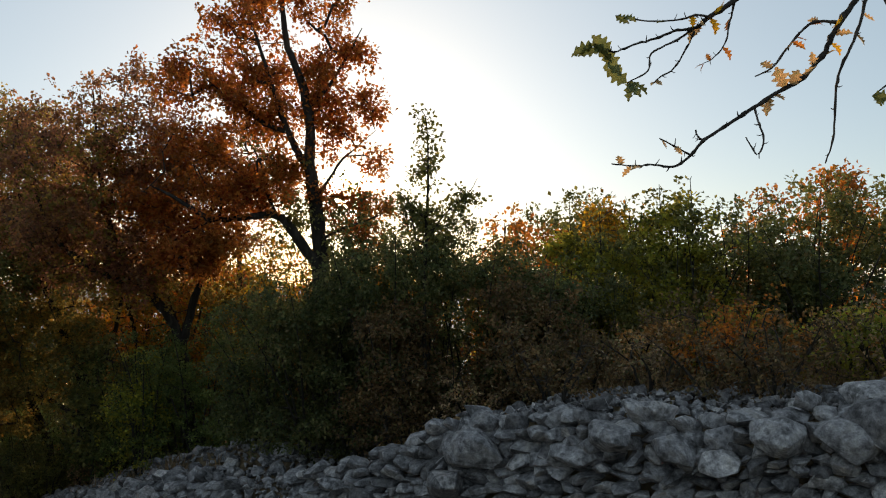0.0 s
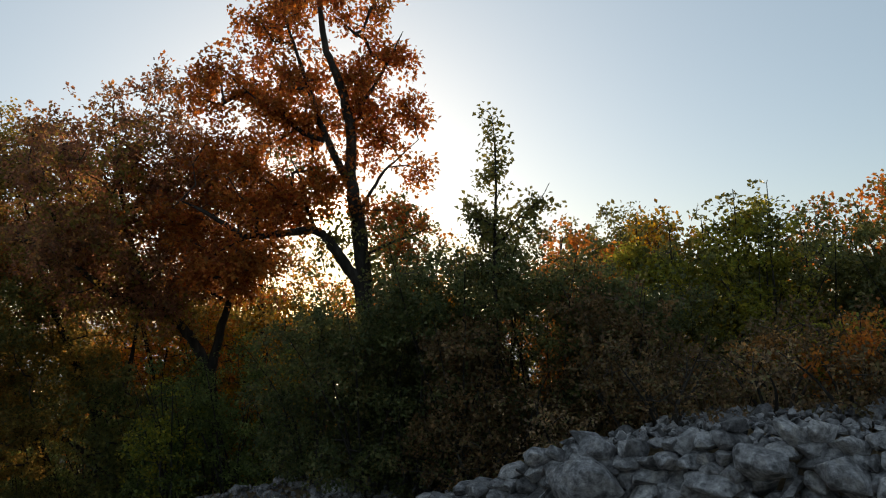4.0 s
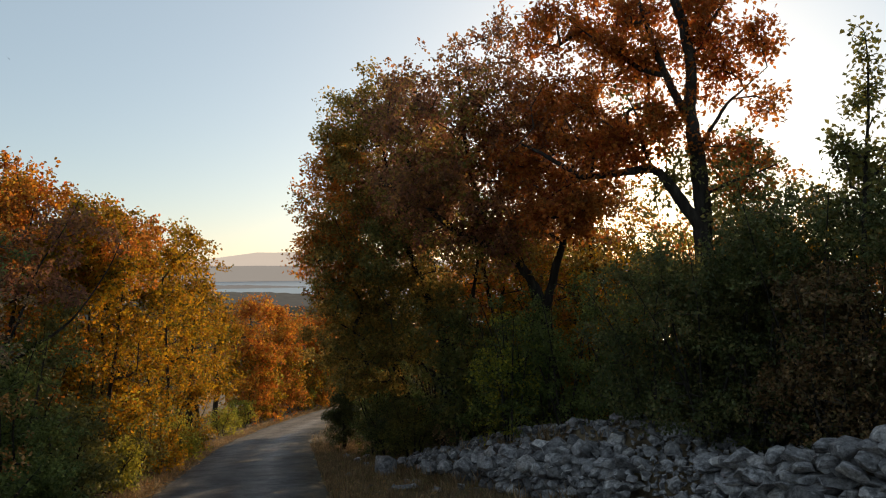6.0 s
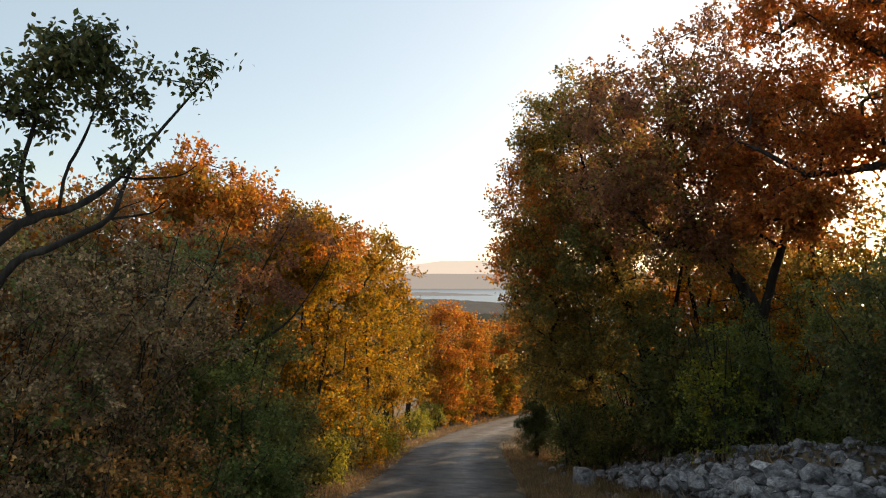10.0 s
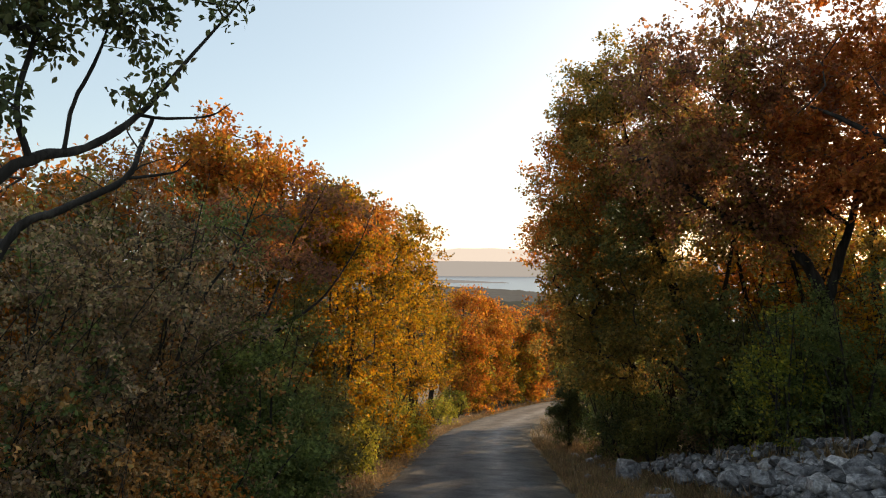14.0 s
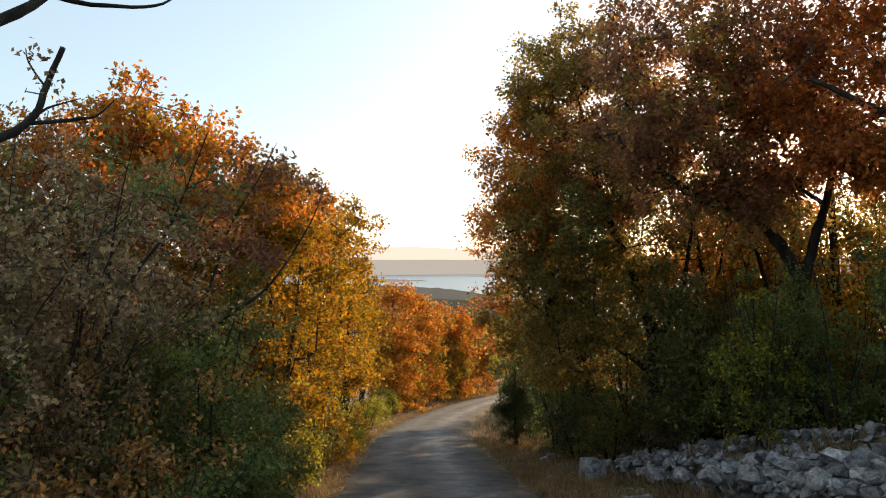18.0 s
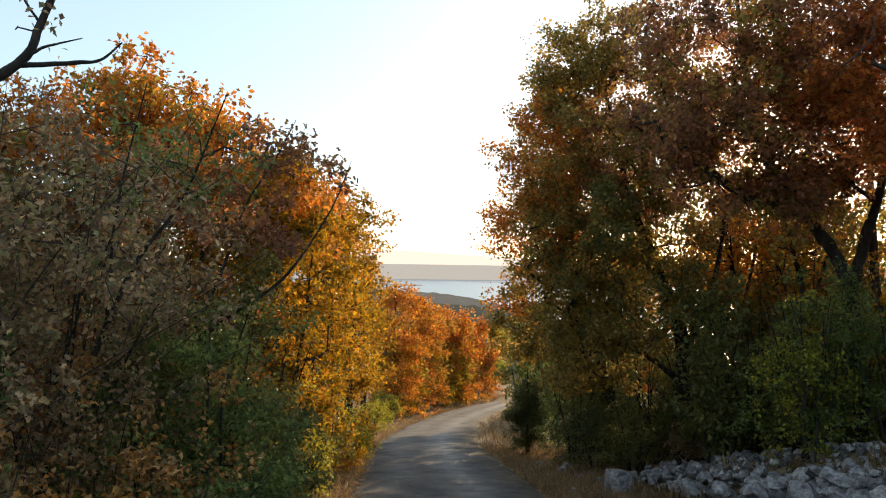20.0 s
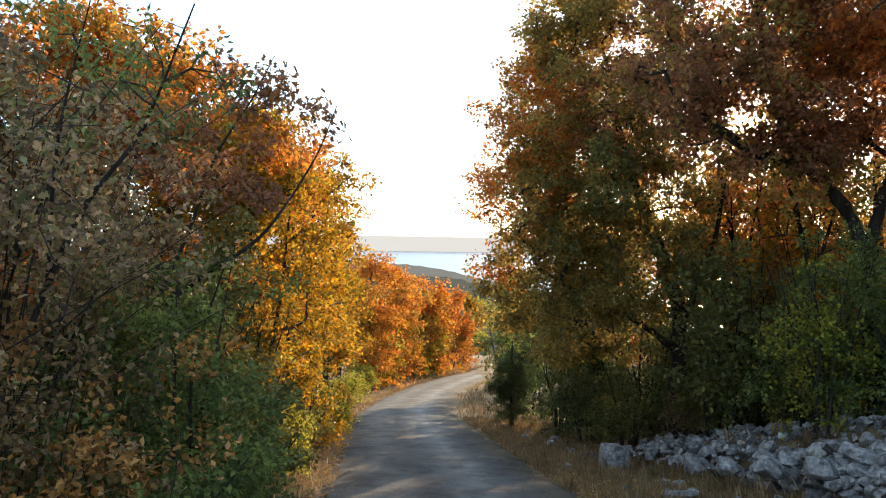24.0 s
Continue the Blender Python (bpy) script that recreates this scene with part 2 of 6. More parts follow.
LITTER = leaf_material("fallen leaves", [(0.2, 0.09, 0.04), (0.36, 0.18, 0.06), (0.46, 0.27, 0.08), (0.24, 0.14, 0.07)], 0.2)
BARK = solid("grey brown bark", [(0.32, (0.02, 0.016, 0.013)), (0.52, (0.045, 0.037, 0.03)), (0.7, (0.1, 0.085, 0.07))], 9.0, 8.0, 0.95, 0.9, 26.0, 0.03, stretch=(1, 1, 0.22))
TWIG = solid("dark twig bark", [(0.3, (0.04, 0.03, 0.025)), (0.7, (0.11, 0.09, 0.075))], 20.0, 4.0, 0.9, 0.5, 60.0, 0.01)


def limestone():
    """Pale weathered limestone: broken grain, grey lichen blotches, dark pits, brown earth stains."""
    m, nt, o = material("pale limestone with grey lichen")
    geo = nt.nodes.new("ShaderNodeNewGeometry")
    info = nt.nodes.new("ShaderNodeObjectInfo")

    def field(scale, detail, rough):
        n = put(nt, "ShaderNodeTexNoise", Scale=scale, Detail=detail, Roughness=rough)
        nt.links.new(geo.outputs["Position"], n.inputs["Vector"])
        return n.outputs["Fac"]

    grain, blotch, pits = field(17.0, 9.0, 0.68), field(6.5, 5.0, 0.65), field(70.0, 4.0, 0.7)
    r = ramp(nt, grain, [(0.3, (0.11, 0.105, 0.11)), (0.43, (0.265, 0.256, 0.268)), (0.56, (0.425, 0.412, 0.425)), (0.7, (0.69, 0.67, 0.68))])
    lichen = ramp(nt, blotch, [(0.38, (0.3, 0.3, 0.29)), (0.5, (1, 1, 1)), (0.64, (1, 0.97, 0.9)), (0.75, (0.72, 0.6, 0.46))])
    c = mixed(nt, 0.85, r.outputs[0], lichen.outputs[0], "MULTIPLY")
    pit = ramp(nt, pits, [(0.32, (0.35, 0.34, 0.33)), (0.45, (1, 1, 1))])
    c = mixed(nt, 0.8, c, pit.outputs[0], "MULTIPLY")
    add = nt.nodes.new("ShaderNodeMath")
    add.operation = "ADD"
    nt.links.new(info.outputs["Random"], add.inputs[0])
    nt.links.new(geo.outputs["Random Per Island"], add.inputs[1])
    fr = nt.nodes.new("ShaderNodeMath")
    fr.operation = "FRACT"
    nt.links.new(add.outputs[0], fr.inputs[0])
    v = ramp(nt, fr.outputs[0], [(0.0, (0.38, 0.37, 0.36)), (0.3, (0.72, 0.71, 0.7)), (0.75, (0.98, 0.97, 0.95)), (0.93, (1.12, 1.08, 1.02)), (1.0, (1.5, 1.46, 1.4))])
    c = mixed(nt, 1.0, c, v.outputs[0], "MULTIPLY")
    bs = put(nt, "ShaderNodeBsdfPrincipled", Roughness=0.88)
    bs.inputs["Specular IOR Level"].default_value = 0.3
    nt.links.new(c, bs.inputs["Base Color"])
    b1 = put(nt, "ShaderNodeBump", Strength=0.7, Distance=0.025)
    nt.links.new(grain, b1.inputs["Height"])
    b2 = put(nt, "ShaderNodeBump", Strength=0.5, Distance=0.006)
    nt.links.new(pits, b2.inputs["Height"])
    nt.links.new(b1.outputs[0], b2.inputs["Normal"])
    nt.links.new(b2.outputs[0], bs.inputs["Normal"])
    nt.links.new(bs.outputs[0], o.inputs[0])
    return m


ROCK = limestone()
EARTH = solid("dry grassy earth", [(0.34, (0.09, 0.065, 0.04)), (0.5, (0.22, 0.155, 0.09)), (0.66, (0.36, 0.26, 0.15))], 5.0, 9.0, 0.95, 0.8, 30.0, 0.05, tone_scale=0.6)


def asphalt():
    m, nt, o = material("worn grey asphalt")
    tc = nt.nodes.new("ShaderNodeTexCoord")
    uv = nt.nodes.new("ShaderNodeUVMap")
    uv.uv_map = "lane"
    sep = nt.nodes.new("ShaderNodeSeparateXYZ")
    nt.links.new(uv.outputs[0], sep.inputs[0])
    wob = put(nt, "ShaderNodeTexNoise", Scale=0.55, Detail=3.0)
    nt.links.new(tc.outputs["Object"], wob.inputs["Vector"])
    sub = nt.nodes.new("ShaderNodeMath")
    sub.operation = "MULTIPLY_ADD"
    nt.links.new(wob.outputs["Fac"], sub.inputs[0])
    sub.inputs[1].default_value = 0.16
    nt.links.new(sep.outputs["X"], sub.inputs[2])
    # Wheel wear across the lane; the right track's grazing sheen is painted in too.
    tracks_and_sheen = ramp(nt, sub.outputs[0], [(0.06, (0.13, 0.112, 0.09)), (0.17, (0.125, 0.128, 0.135)), (0.33, (0.17, 0.174, 0.182)), (0.5, (0.13, 0.133, 0.14)), (0.72, (0.23, 0.235, 0.244)), (0.86, (0.14, 0.143, 0.15)), (1.0, (0.14, 0.12, 0.095))])
    grit = put(nt, "ShaderNodeTexNoise", Scale=38.0, Detail=8.0, Roughness=0.8)
    nt.links.new(tc.outputs["Object"], grit.inputs["Vector"])
    g = ramp(nt, grit.outputs["Fac"], [(0.34, (0.32, 0.32, 0.32)), (0.5, (0.8, 0.8, 0.8)), (0.66, (1.6, 1.59, 1.56))])
    c = mixed(nt, 0.9, tracks_and_sheen.outputs[0], g.outputs[0], "MULTIPLY")
    big = put(nt, "ShaderNodeTexNoise", Scale=1.6, Detail=6.0, Roughness=0.7)
    nt.links.new(tc.outputs["Object"], big.inputs["Vector"])
    p = ramp(nt, big.outputs["Fac"], [(0.38, (0.5, 0.5, 0.51)), (0.5, (0.9, 0.9, 0.9)), (0.66, (1.25, 1.23, 1.19))])
    c = mixed(nt, 0.85, c, p.outputs[0], "MULTIPLY")
    bs = nt.nodes.new("ShaderNodeBsdfPrincipled")
    bs.inputs["Specular IOR Level"].default_value = 0.14
    nt.links.new(c, bs.inputs["Base Color"])
    rr = ramp(nt, tracks_and_sheen.outputs[0], [(0.12, (0.92, 0.92, 0.92)), (0.24, (0.66, 0.66, 0.66))])
    nt.links.new(rr.outputs[0], bs.inputs["Roughness"])
    bp = put(nt, "ShaderNodeBump", Strength=0.8, Distance=0.016)
    nt.links.new(grit.outputs["Fac"], bp.inputs["Height"])
    nt.links.new(bp.outputs[0], bs.inputs["Normal"])
    nt.links.new(bs.outputs[0], o.inputs[0])
    return m


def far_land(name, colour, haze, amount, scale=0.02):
    """Land far off: its own colour, mixed with a glow painted in for haze."""
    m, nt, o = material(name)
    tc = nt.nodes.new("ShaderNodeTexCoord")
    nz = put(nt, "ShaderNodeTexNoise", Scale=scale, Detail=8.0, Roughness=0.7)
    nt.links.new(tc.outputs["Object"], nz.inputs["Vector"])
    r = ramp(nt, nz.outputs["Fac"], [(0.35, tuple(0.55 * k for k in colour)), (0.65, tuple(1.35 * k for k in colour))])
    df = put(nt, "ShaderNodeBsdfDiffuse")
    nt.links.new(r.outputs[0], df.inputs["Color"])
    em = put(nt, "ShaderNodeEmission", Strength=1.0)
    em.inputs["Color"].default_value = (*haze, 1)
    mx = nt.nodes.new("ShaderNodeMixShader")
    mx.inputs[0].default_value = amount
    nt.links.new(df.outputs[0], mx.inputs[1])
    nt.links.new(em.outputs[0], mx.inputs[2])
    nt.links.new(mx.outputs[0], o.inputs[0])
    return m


def sea_material():
    m, nt, o = material("bright sea water")
    tc = nt.nodes.new("ShaderNodeTexCoord")
    nz = put(nt, "ShaderNodeTexNoise", Scale=0.05, Detail=4.0)
    nt.links.new(tc.outputs["Object"], nz.inputs["Vector"])
    bs = put(nt, "ShaderNodeBsdfPrincipled", Roughness=0.3)
    bs.inputs["Base Color"].default_value = (0.12, 0.17, 0.2, 1)
    bp = put(nt, "ShaderNodeBump", Strength=0.25, Distance=1.0)
    nt.links.new(nz.outputs["Fac"], bp.inputs["Height"])
    nt.links.new(bp.outputs[0], bs.inputs["Normal"])
    nt.links.new(bs.outputs[0], o.inputs[0])
    return m


ASPHALT, SEA = asphalt(), sea_material()


# ---- mesh helpers ----
def raw_mesh(name, verts, faces, mat, smooth=False):
    """A mesh from number arrays; all faces have the same count of corners."""
    me = bpy.data.meshes.new(name)
    verts = np.asarray(verts, np.float32)
    faces = np.asarray(faces, np.int32)
    n, k = faces.shape
    me.vertices.add(len(verts))
    me.vertices.foreach_set("co", verts.ravel())
    me.loops.add(n * k)
    me.loops.foreach_set("vertex_index", faces.ravel())
    me.polygons.add(n)
    me.polygons.foreach_set("loop_start", np.arange(0, n * k, k, dtype=np.int32))
    me.polygons.foreach_set("loop_total", np.full(n, k, np.int32))
    me.polygons.foreach_set("use_smooth", np.full(n, smooth))
    me.update(calc_edges=True)
    me.materials.append(mat)
    return me


def child(name, mesh, parent, label="", kind=""):
    ob = new(name, mesh)
    ob.parent = parent
    return tagged(ob, label, "", "", kind)


def root(name, x, y, z, label, category, group=""):
    e = new(name)
    e.empty_display_size = 0.3
    e.location = (x, y, z)
    return tagged(e, label, category, group)


def tubes(chains):
    """Tapered round tubes: each chain is points, radii and a count of sides."""
    vs, fs, n0 = [], [], 0
    for pts, rad, sides in chains:
        pts = np.asarray(pts, float)
        rad = np.asarray(rad, float)
        t = np.gradient(pts, axis=0)
        t /= np.linalg.norm(t, axis=1)[:, None] + 1e-9
        ref = np.where(np.abs(t[:, 2:3]) > 0.9, np.array([[1.0, 0, 0]]), np.array([[0, 0, 1.0]]))
        if np.abs(t[:, 2]).mean() > 0.75:
            ref = np.tile(np.array([[1.0, 0, 0]]), (len(t), 1))
        else:
            ref = np.tile(np.array([[0, 0, 1.0]]), (len(t), 1))
        a = np.cross(t, ref)
        a /= np.linalg.norm(a, axis=1)[:, None] + 1e-9
        b = np.cross(t, a)
        ang = np.arange(sides) * 2 * np.pi / sides
        ring = pts[:, None] + rad[:, None, None] * (np.cos(ang)[None, :, None] * a[:, None] + np.sin(ang)[None, :, None] * b[:, None])
        vs.append(ring.reshape(-1, 3))
        i = np.arange(len(pts) - 1)[:, None] * sides
        j = np.arange(sides)[None]
        k = (j + 1) % sides
        fs.append((n0 + np.stack([i + j, i + k, i + sides + k, i + sides + j], -1)).reshape(-1, 4))
        n0 += len(pts) * sides
    return np.concatenate(vs), np.concatenate(fs)


def smooth_line(points, radii, steps=5, wobble=0.0):
    """A line through the control points, finely divided, with a little unevenness."""
    p, r = np.asarray(points, float), np.asarray(radii, float)
    n = len(p)
    q = np.vstack([2 * p[0] - p[1], p, 2 * p[-1] - p[-2]])
    outp, outr = [], []
    for i in range(n - 1):
        p0, p1, p2, p3 = q[i:i + 4]
        for u in np.arange(steps) / steps:
            outp.append(0.5 * (2 * p1 + (p2 - p0) * u + (2 * p0 - 5 * p1 + 4 * p2 - p3) * u * u + (3 * p1 - p0 - 3 * p2 + p3) * u ** 3))
            outr.append(r[i] * (1 - u) + r[i + 1] * u)
    outp.append(p[-1])
    outr.append(r[-1])
    outp, outr = np.array(outp), np.array(outr)
    outp[1:] += rng.normal(0, 1, outp[1:].shape) * wobble * outr[1:, None]
    outr *= 1 + rng.normal(0, 0.05, len(outr))
    return outp, outr


KITE = (np.array([(0, 0, 0), (-0.35, 0.52, 0.1), (0, 1, -0.08), (0.35, 0.52, 0.1)]), np.array([(0, 2, 1), (0, 3, 2)]))
LANCE = (np.array([(0, 0, 0), (-0.2, 0.45, 0.06), (0, 1, -0.1), (0.2, 0.45, 0.06)]), np.array([(0, 2, 1), (0, 3, 2)]))
LOBED = (np.array([(0, 0, 0), (-0.3, 0.28, 0.07), (-0.15, 0.5, 0.04), (-0.3, 0.74, 0.05), (0, 1, -0.1), (0.3, 0.74, 0.05), (0.15, 0.5, 0.04), (0.3, 0.28, 0.07)]),
         np.array([(0, 2, 1), (0, 4, 2), (2, 4, 3), (0, 7, 6), (0, 6, 4), (6, 5, 4)]))
OVATE = (np.array([(0, 0, 0), (-0.24, 0.3, 0.06), (-0.26, 0.58, 0.05), (0, 1, -0.12), (0.26, 0.58, 0.05), (0.24, 0.3, 0.06)]), np.array([(0, 2, 1), (0, 3, 2), (0, 4, 3), (0, 5, 4)]))
BLADE = (np.array([(-0.022, 0, 0), (0.022, 0, 0), (0.0, 1, 0.12), (-0.015, 0.55, 0.03)]), np.array([(0, 1, 3), (1, 2, 3)]))


def leaves(places, sizes, shape=KITE, up=0.6, droop=0.25, heading=None):
    """Leaf blades at the places, each turned its own way."""
    n = len(places)
    d = rng.normal(0, 1, (n, 3))
    if heading is not None:
        d += heading
    d[:, 2] -= droop
    d /= np.linalg.norm(d, axis=1)[:, None]
    w = rng.normal(0, 1, (n, 3))
    w[:, 2] += up * 2
    a = np.cross(d, w)
    a /= np.linalg.norm(a, axis=1)[:, None] + 1e-9
    nn = np.cross(a, d)
    v, f = shape
    curl = rng.uniform(0.3, 2.0, (n, 1, 1))
    co = places[:, None] + sizes[:, None, None] * (v[None, :, 0:1] * a[:, None] + v[None, :, 1:2] * d[:, None] + v[None, :, 2:3] * curl * nn[:, None])
    fs = (np.arange(n) * len(v))[:, None, None] + f[None]
    return co.reshape(-1, 3), fs.reshape(-1, 3)


def in_lobes(lobes, n, shell=0.55):
    """Random places inside a union of ellipsoids, thicker towards the outside, with hollows."""
    if n > 40 and max(b[3] for b in lobes) > 0.5:
        p = in_lobes(lobes, 40, shell)
        while len(p) < n + 40:
            q = in_lobes_all(lobes, n, shell)
            w, k = rng.uniform(0, 6.28, 3), 2.4
            hollow = np.sin(q[:, 0] * k + w[0]) * np.sin(q[:, 1] * k + w[1]) + np.sin(q[:, 2] * k * 1.2 + w[2]) * np.sin((q[:, 0] + q[:, 1]) * k * 0.7 + w[1])
            p = np.concatenate([p, q[hollow > -0.35]])
        return p[40:n + 40]
    return in_lobes_all(lobes, n, shell)


def in_lobes_all(lobes, n, shell=0.55):
    vol = np.array([b[3] * b[4] * b[5] for b in lobes]) ** 0.75
    vol = np.maximum(vol, 0.022 * vol.max())
    pick = rng.choice(len(lobes), n, p=vol / vol.sum())
    L = np.array(lobes, float)[pick]
    d = rng.normal(0, 1, (n, 3))
    d /= np.linalg.norm(d, axis=1)[:, None]
    r = rng.uniform(0, 1, n) ** (1 / (2 + 2 * shell)) * rng.uniform(0.82, 1.08, n)
    return L[:, :3] + d * r[:, None] * L[:, 3:6]


def grow(trunks, targets, twig=0.006, start=0.3, power=0.5):
    """Branches from the trunk lines to all the targets: each target joins the nearest wood below it."""
    P, parent, minimum = [], [], []
    base = []
    for pts, rad in trunks:
        ids = []
        for i, (p, r) in enumerate(zip(pts, rad)):
            P.append(p)
            parent.append(ids[-1] if ids else -1)
            minimum.append(r)
            ids.append(len(P) - 1)
        base.append(ids)
    allowed = np.array([i >= len(ids) * start for ids in base for i in range(len(ids))])
    cap = len(P) + len(targets) * 5
    N = np.zeros((cap, 3))
    ok = np.zeros(cap, bool)
    n = len(P)
    N[:n] = P
    ok[:n] = allowed
    chains = []
    d0 = np.array([np.min(np.linalg.norm(N[:n][ok[:n]] - c, axis=1)) for c in targets])
    for c in np.asarray(targets)[np.argsort(d0)]:
        v = c - N[:n]
        dist = np.linalg.norm(v, axis=1) + 1e-6
        cost = dist * (1 + 0.9 * np.clip(-v[:, 2] / dist + 0.1, 0, 1)) + 1e6 * ~ok[:n]
        k = int(np.argmin(cost))
        m = int(min(4, max(1, dist[k] // 0.22)))
        side = rng.normal(0, 0.09, 3) * dist[k]
        prev, ids = k, [k]
        for j in range(1, m + 1):
            u = j / m
            q = N[k] + v[k] * u + side * math.sin(math.pi * u) + np.array([0, 0, -0.10 * dist[k] * math.sin(math.pi * u)])
            if j < m:
                q = q + rng.normal(0, 0.03, 3) * dist[k]
            N[n] = q
            ok[n] = True
            parent.append(prev)
            minimum.append(0)
            prev = n
            ids.append(n)
            n += 1
        chains.append(ids)
    weight = np.zeros(n)
    for ids in chains:
        weight[ids[-1]] += 1
    for i in range(n - 1, -1, -1):
        if parent[i] >= 0:
            weight[parent[i]] += weight[i]
    R = twig * np.maximum(weight, 0.6) ** power
    R[:len(minimum)] = np.maximum(np.array(minimum), np.where(np.array(minimum) > 0, 0, R[:len(minimum)]))
    thick, thin = [], []
    for ids in chains:
        r = R[ids].copy()
        r[0] = min(r[0], r[1] * 1.25)
        (thick if r[1] > 0.02 else thin).append((N[ids], r, 6 if r[1] > 0.02 else (4 if r[1] > 0.008 else 3)))
    wood = [(np.asarray(p), np.asarray(r), 10 if max(r) > 0.05 else 6) for p, r in trunks]
    return wood, thick, thin


def sprays(c, per, spread, leaf, bunch=10):
    """Leaf places in bunches at twig ends round each branch tip."""
    n = len(c)
    own = np.repeat(np.arange(n), np.maximum(1, rng.poisson(max(1.0, per / bunch), n)))
    mid = c[own] + np.clip(rng.normal(0, 1, (len(own), 3)), -1.35, 1.35) * np.array([1, 1, 0.62]) * spread * rng.uniform(0.7, 1.35, n)[own][:, None]
    own2 = np.repeat(np.arange(len(mid)), np.maximum(2, rng.poisson(min(bunch, per), len(mid))))
    pos = mid[own2] + rng.normal(0, 1, (len(own2), 3)) * leaf * 0.72
    return pos, (mid[own2] - c[own[own2]]) / spread * 0.25 + (pos - mid[own2]) / leaf * 0.45


def tree(name, s, l, trunks, lobes, clusters, per, leaf, mat, label, category="tree", spread=0.26, shape=KITE, droop=0.25, start=0.3, twig=0.006, bare=(), shell=0.55, sink=0.08, extra=(), at_z=None, group="", size_vary=0.3, gaps=()):
    """A tree or shrub at s, l. trunks: lines (points, radii) from its base; lobes: ellipsoids of the crown (a, b, c, ra, rb, rc), along s, l and up."""
    x, y = plan(s, l)
    z = float(ground_z(s, l)) if at_z is None else at_z
    e = root(name, x, y, z, label, category, group)
    turn = np.array([[ALONG[0], ALONG[1], 0], [ACROSS[0], ACROSS[1], 0], [0, 0, 1]])
    lines = [smooth_line(np.array(p) @ turn, r, 3 if category == "bush" else 5, 0.10) for p, r in trunks]
    lines[0][0][0, 2] -= sink + 0.15
    if clusters >= 80:
        clusters, per, spread = int(clusters * 0.5), per * 1.6, spread * 0.62
        if shape is KITE:
            per, leaf = per * 0.84, leaf * 1.09
    c = in_lobes(lobes, clusters, shell)
    c = c[c[:, 2] > 0.12]
    for a, b, h, r in gaps:
        c = c[np.linalg.norm(c - np.array([a, b, h]), axis=1) > r]
    c = c @ turn
    wood, thick, thin = grow(lines, c, twig, start)
    for k, line in enumerate(wood):
        v, f = tubes([line])
        word = "stem" if category == "bush" else ("limb" if k else "trunk")
        child(word, raw_mesh(word, v, f, BARK, True), e)
    for word, group_of, mat_of in (("boughwork", thick, BARK), ("branchwork", thin, TWIG)):
        if group_of:
            v, f = tubes(group_of)
            child(word, raw_mesh(word, v, f, mat_of, True), e, kind="stuff")
    n = len(c)
    pos, head = sprays(c, per, spread, leaf)
    size = leaf * rng.uniform(1 - size_vary, 1 + size_vary, len(pos))
    v, f = leaves(pos, size, shape, droop=droop, heading=head)
    child("crown", raw_mesh("crown", v, f, mat), e, kind="stuff")
    for lob, count, pr, m2, word in extra:
        c2 = in_lobes(lob, count, 0.4)
        for a, b, h, r in gaps:
            c2 = c2[np.linalg.norm(c2 - np.array([a, b, h]), axis=1) > r]
        c2 = c2 @ turn
        pos, head = sprays(c2, pr, spread, leaf)
        v, f = leaves(pos, leaf * rng.uniform(0.7, 1.3, len(pos)), shape, droop=droop, heading=head)
        child("foliage", raw_mesh("foliage", v, f, m2), e, word, kind="stuff")
    return e


# ---- ground, road, sea and distance ----
def grid_axis(lo, hi, step, far_lo, far_hi):
    mid = list(np.arange(lo, hi + 1e-6, step))
    g, a = step, hi
    while a < far_hi:
        g *= 1.25
        a += g
        mid.append(min(a, far_hi))
    g, a = step, lo
    while a > far_lo:
        g *= 1.25
        a -= g
        mid.insert(0, max(a, far_lo))
    return np.array(mid)


gs, gl = grid_axis(-4, 34, 0.36, -4300, 4300), grid_axis(-7, 14, 0.36, -4300, 4300)
S, L = np.meshgrid(gs, gl, indexing="ij")
X, Y = plan(S, L)
Z = ground_z(S, L)
Z = Z - 0.03 * (np.abs(L - road_middle(S)) < 1.66) * (S > -60) * (S < 125)
i = np.arange(len(gs) - 1)[:, None] * len(gl) + np.arange(len(gl) - 1)[None]
quads = np.stack([i, i + len(gl), i + len(gl) + 1, i + 1], -1).reshape(-1, 4)[:, ::-1]
ground = new("ground", raw_mesh("ground", np.stack([X, Y, Z], -1).reshape(-1, 3), quads, EARTH, True))
tagged(ground, "dry brown grassy hillside with earth and leaf litter", "ground", kind="structure")

rs = np.concatenate([np.arange(-14, 40, 0.3), np.arange(40, 100, 1.0)])
ru = np.linspace(-1, 1, 15)
RS, RU = np.meshgrid(rs, ru, indexing="ij")
ragged = 1.57 + 0.07 * np.sin(2.3 * rs) + 0.05 * np.sin(5.9 * rs + 1) + 0.03 * np.sin(11 * rs)
RL = road_middle(RS) + RU * ragged[:, None]
RX, RY = plan(RS, RL)
RZ = fall(RS) + 0.028 * (1 - RU ** 2) + 0.006 - 0.045 * (np.abs(RU) > 0.99) + 0.002 * np.sin(RS * 1.7) * np.cos(RL * 2.2)
i = np.arange(len(rs) - 1)[:, None] * 15 + np.arange(14)[None]
quads = np.stack([i, i + 15, i + 16, i + 1], -1).reshape(-1, 4)[:, ::-1]
road_mesh = raw_mesh("road", np.stack([RX, RY, RZ], -1).reshape(-1, 3), quads, ASPHALT, True)
lane = road_mesh.uv_layers.new(name="lane")
uvs = np.stack([(RU.ravel() + 1) / 2, RS.ravel() / 3], -1)[quads.ravel()]
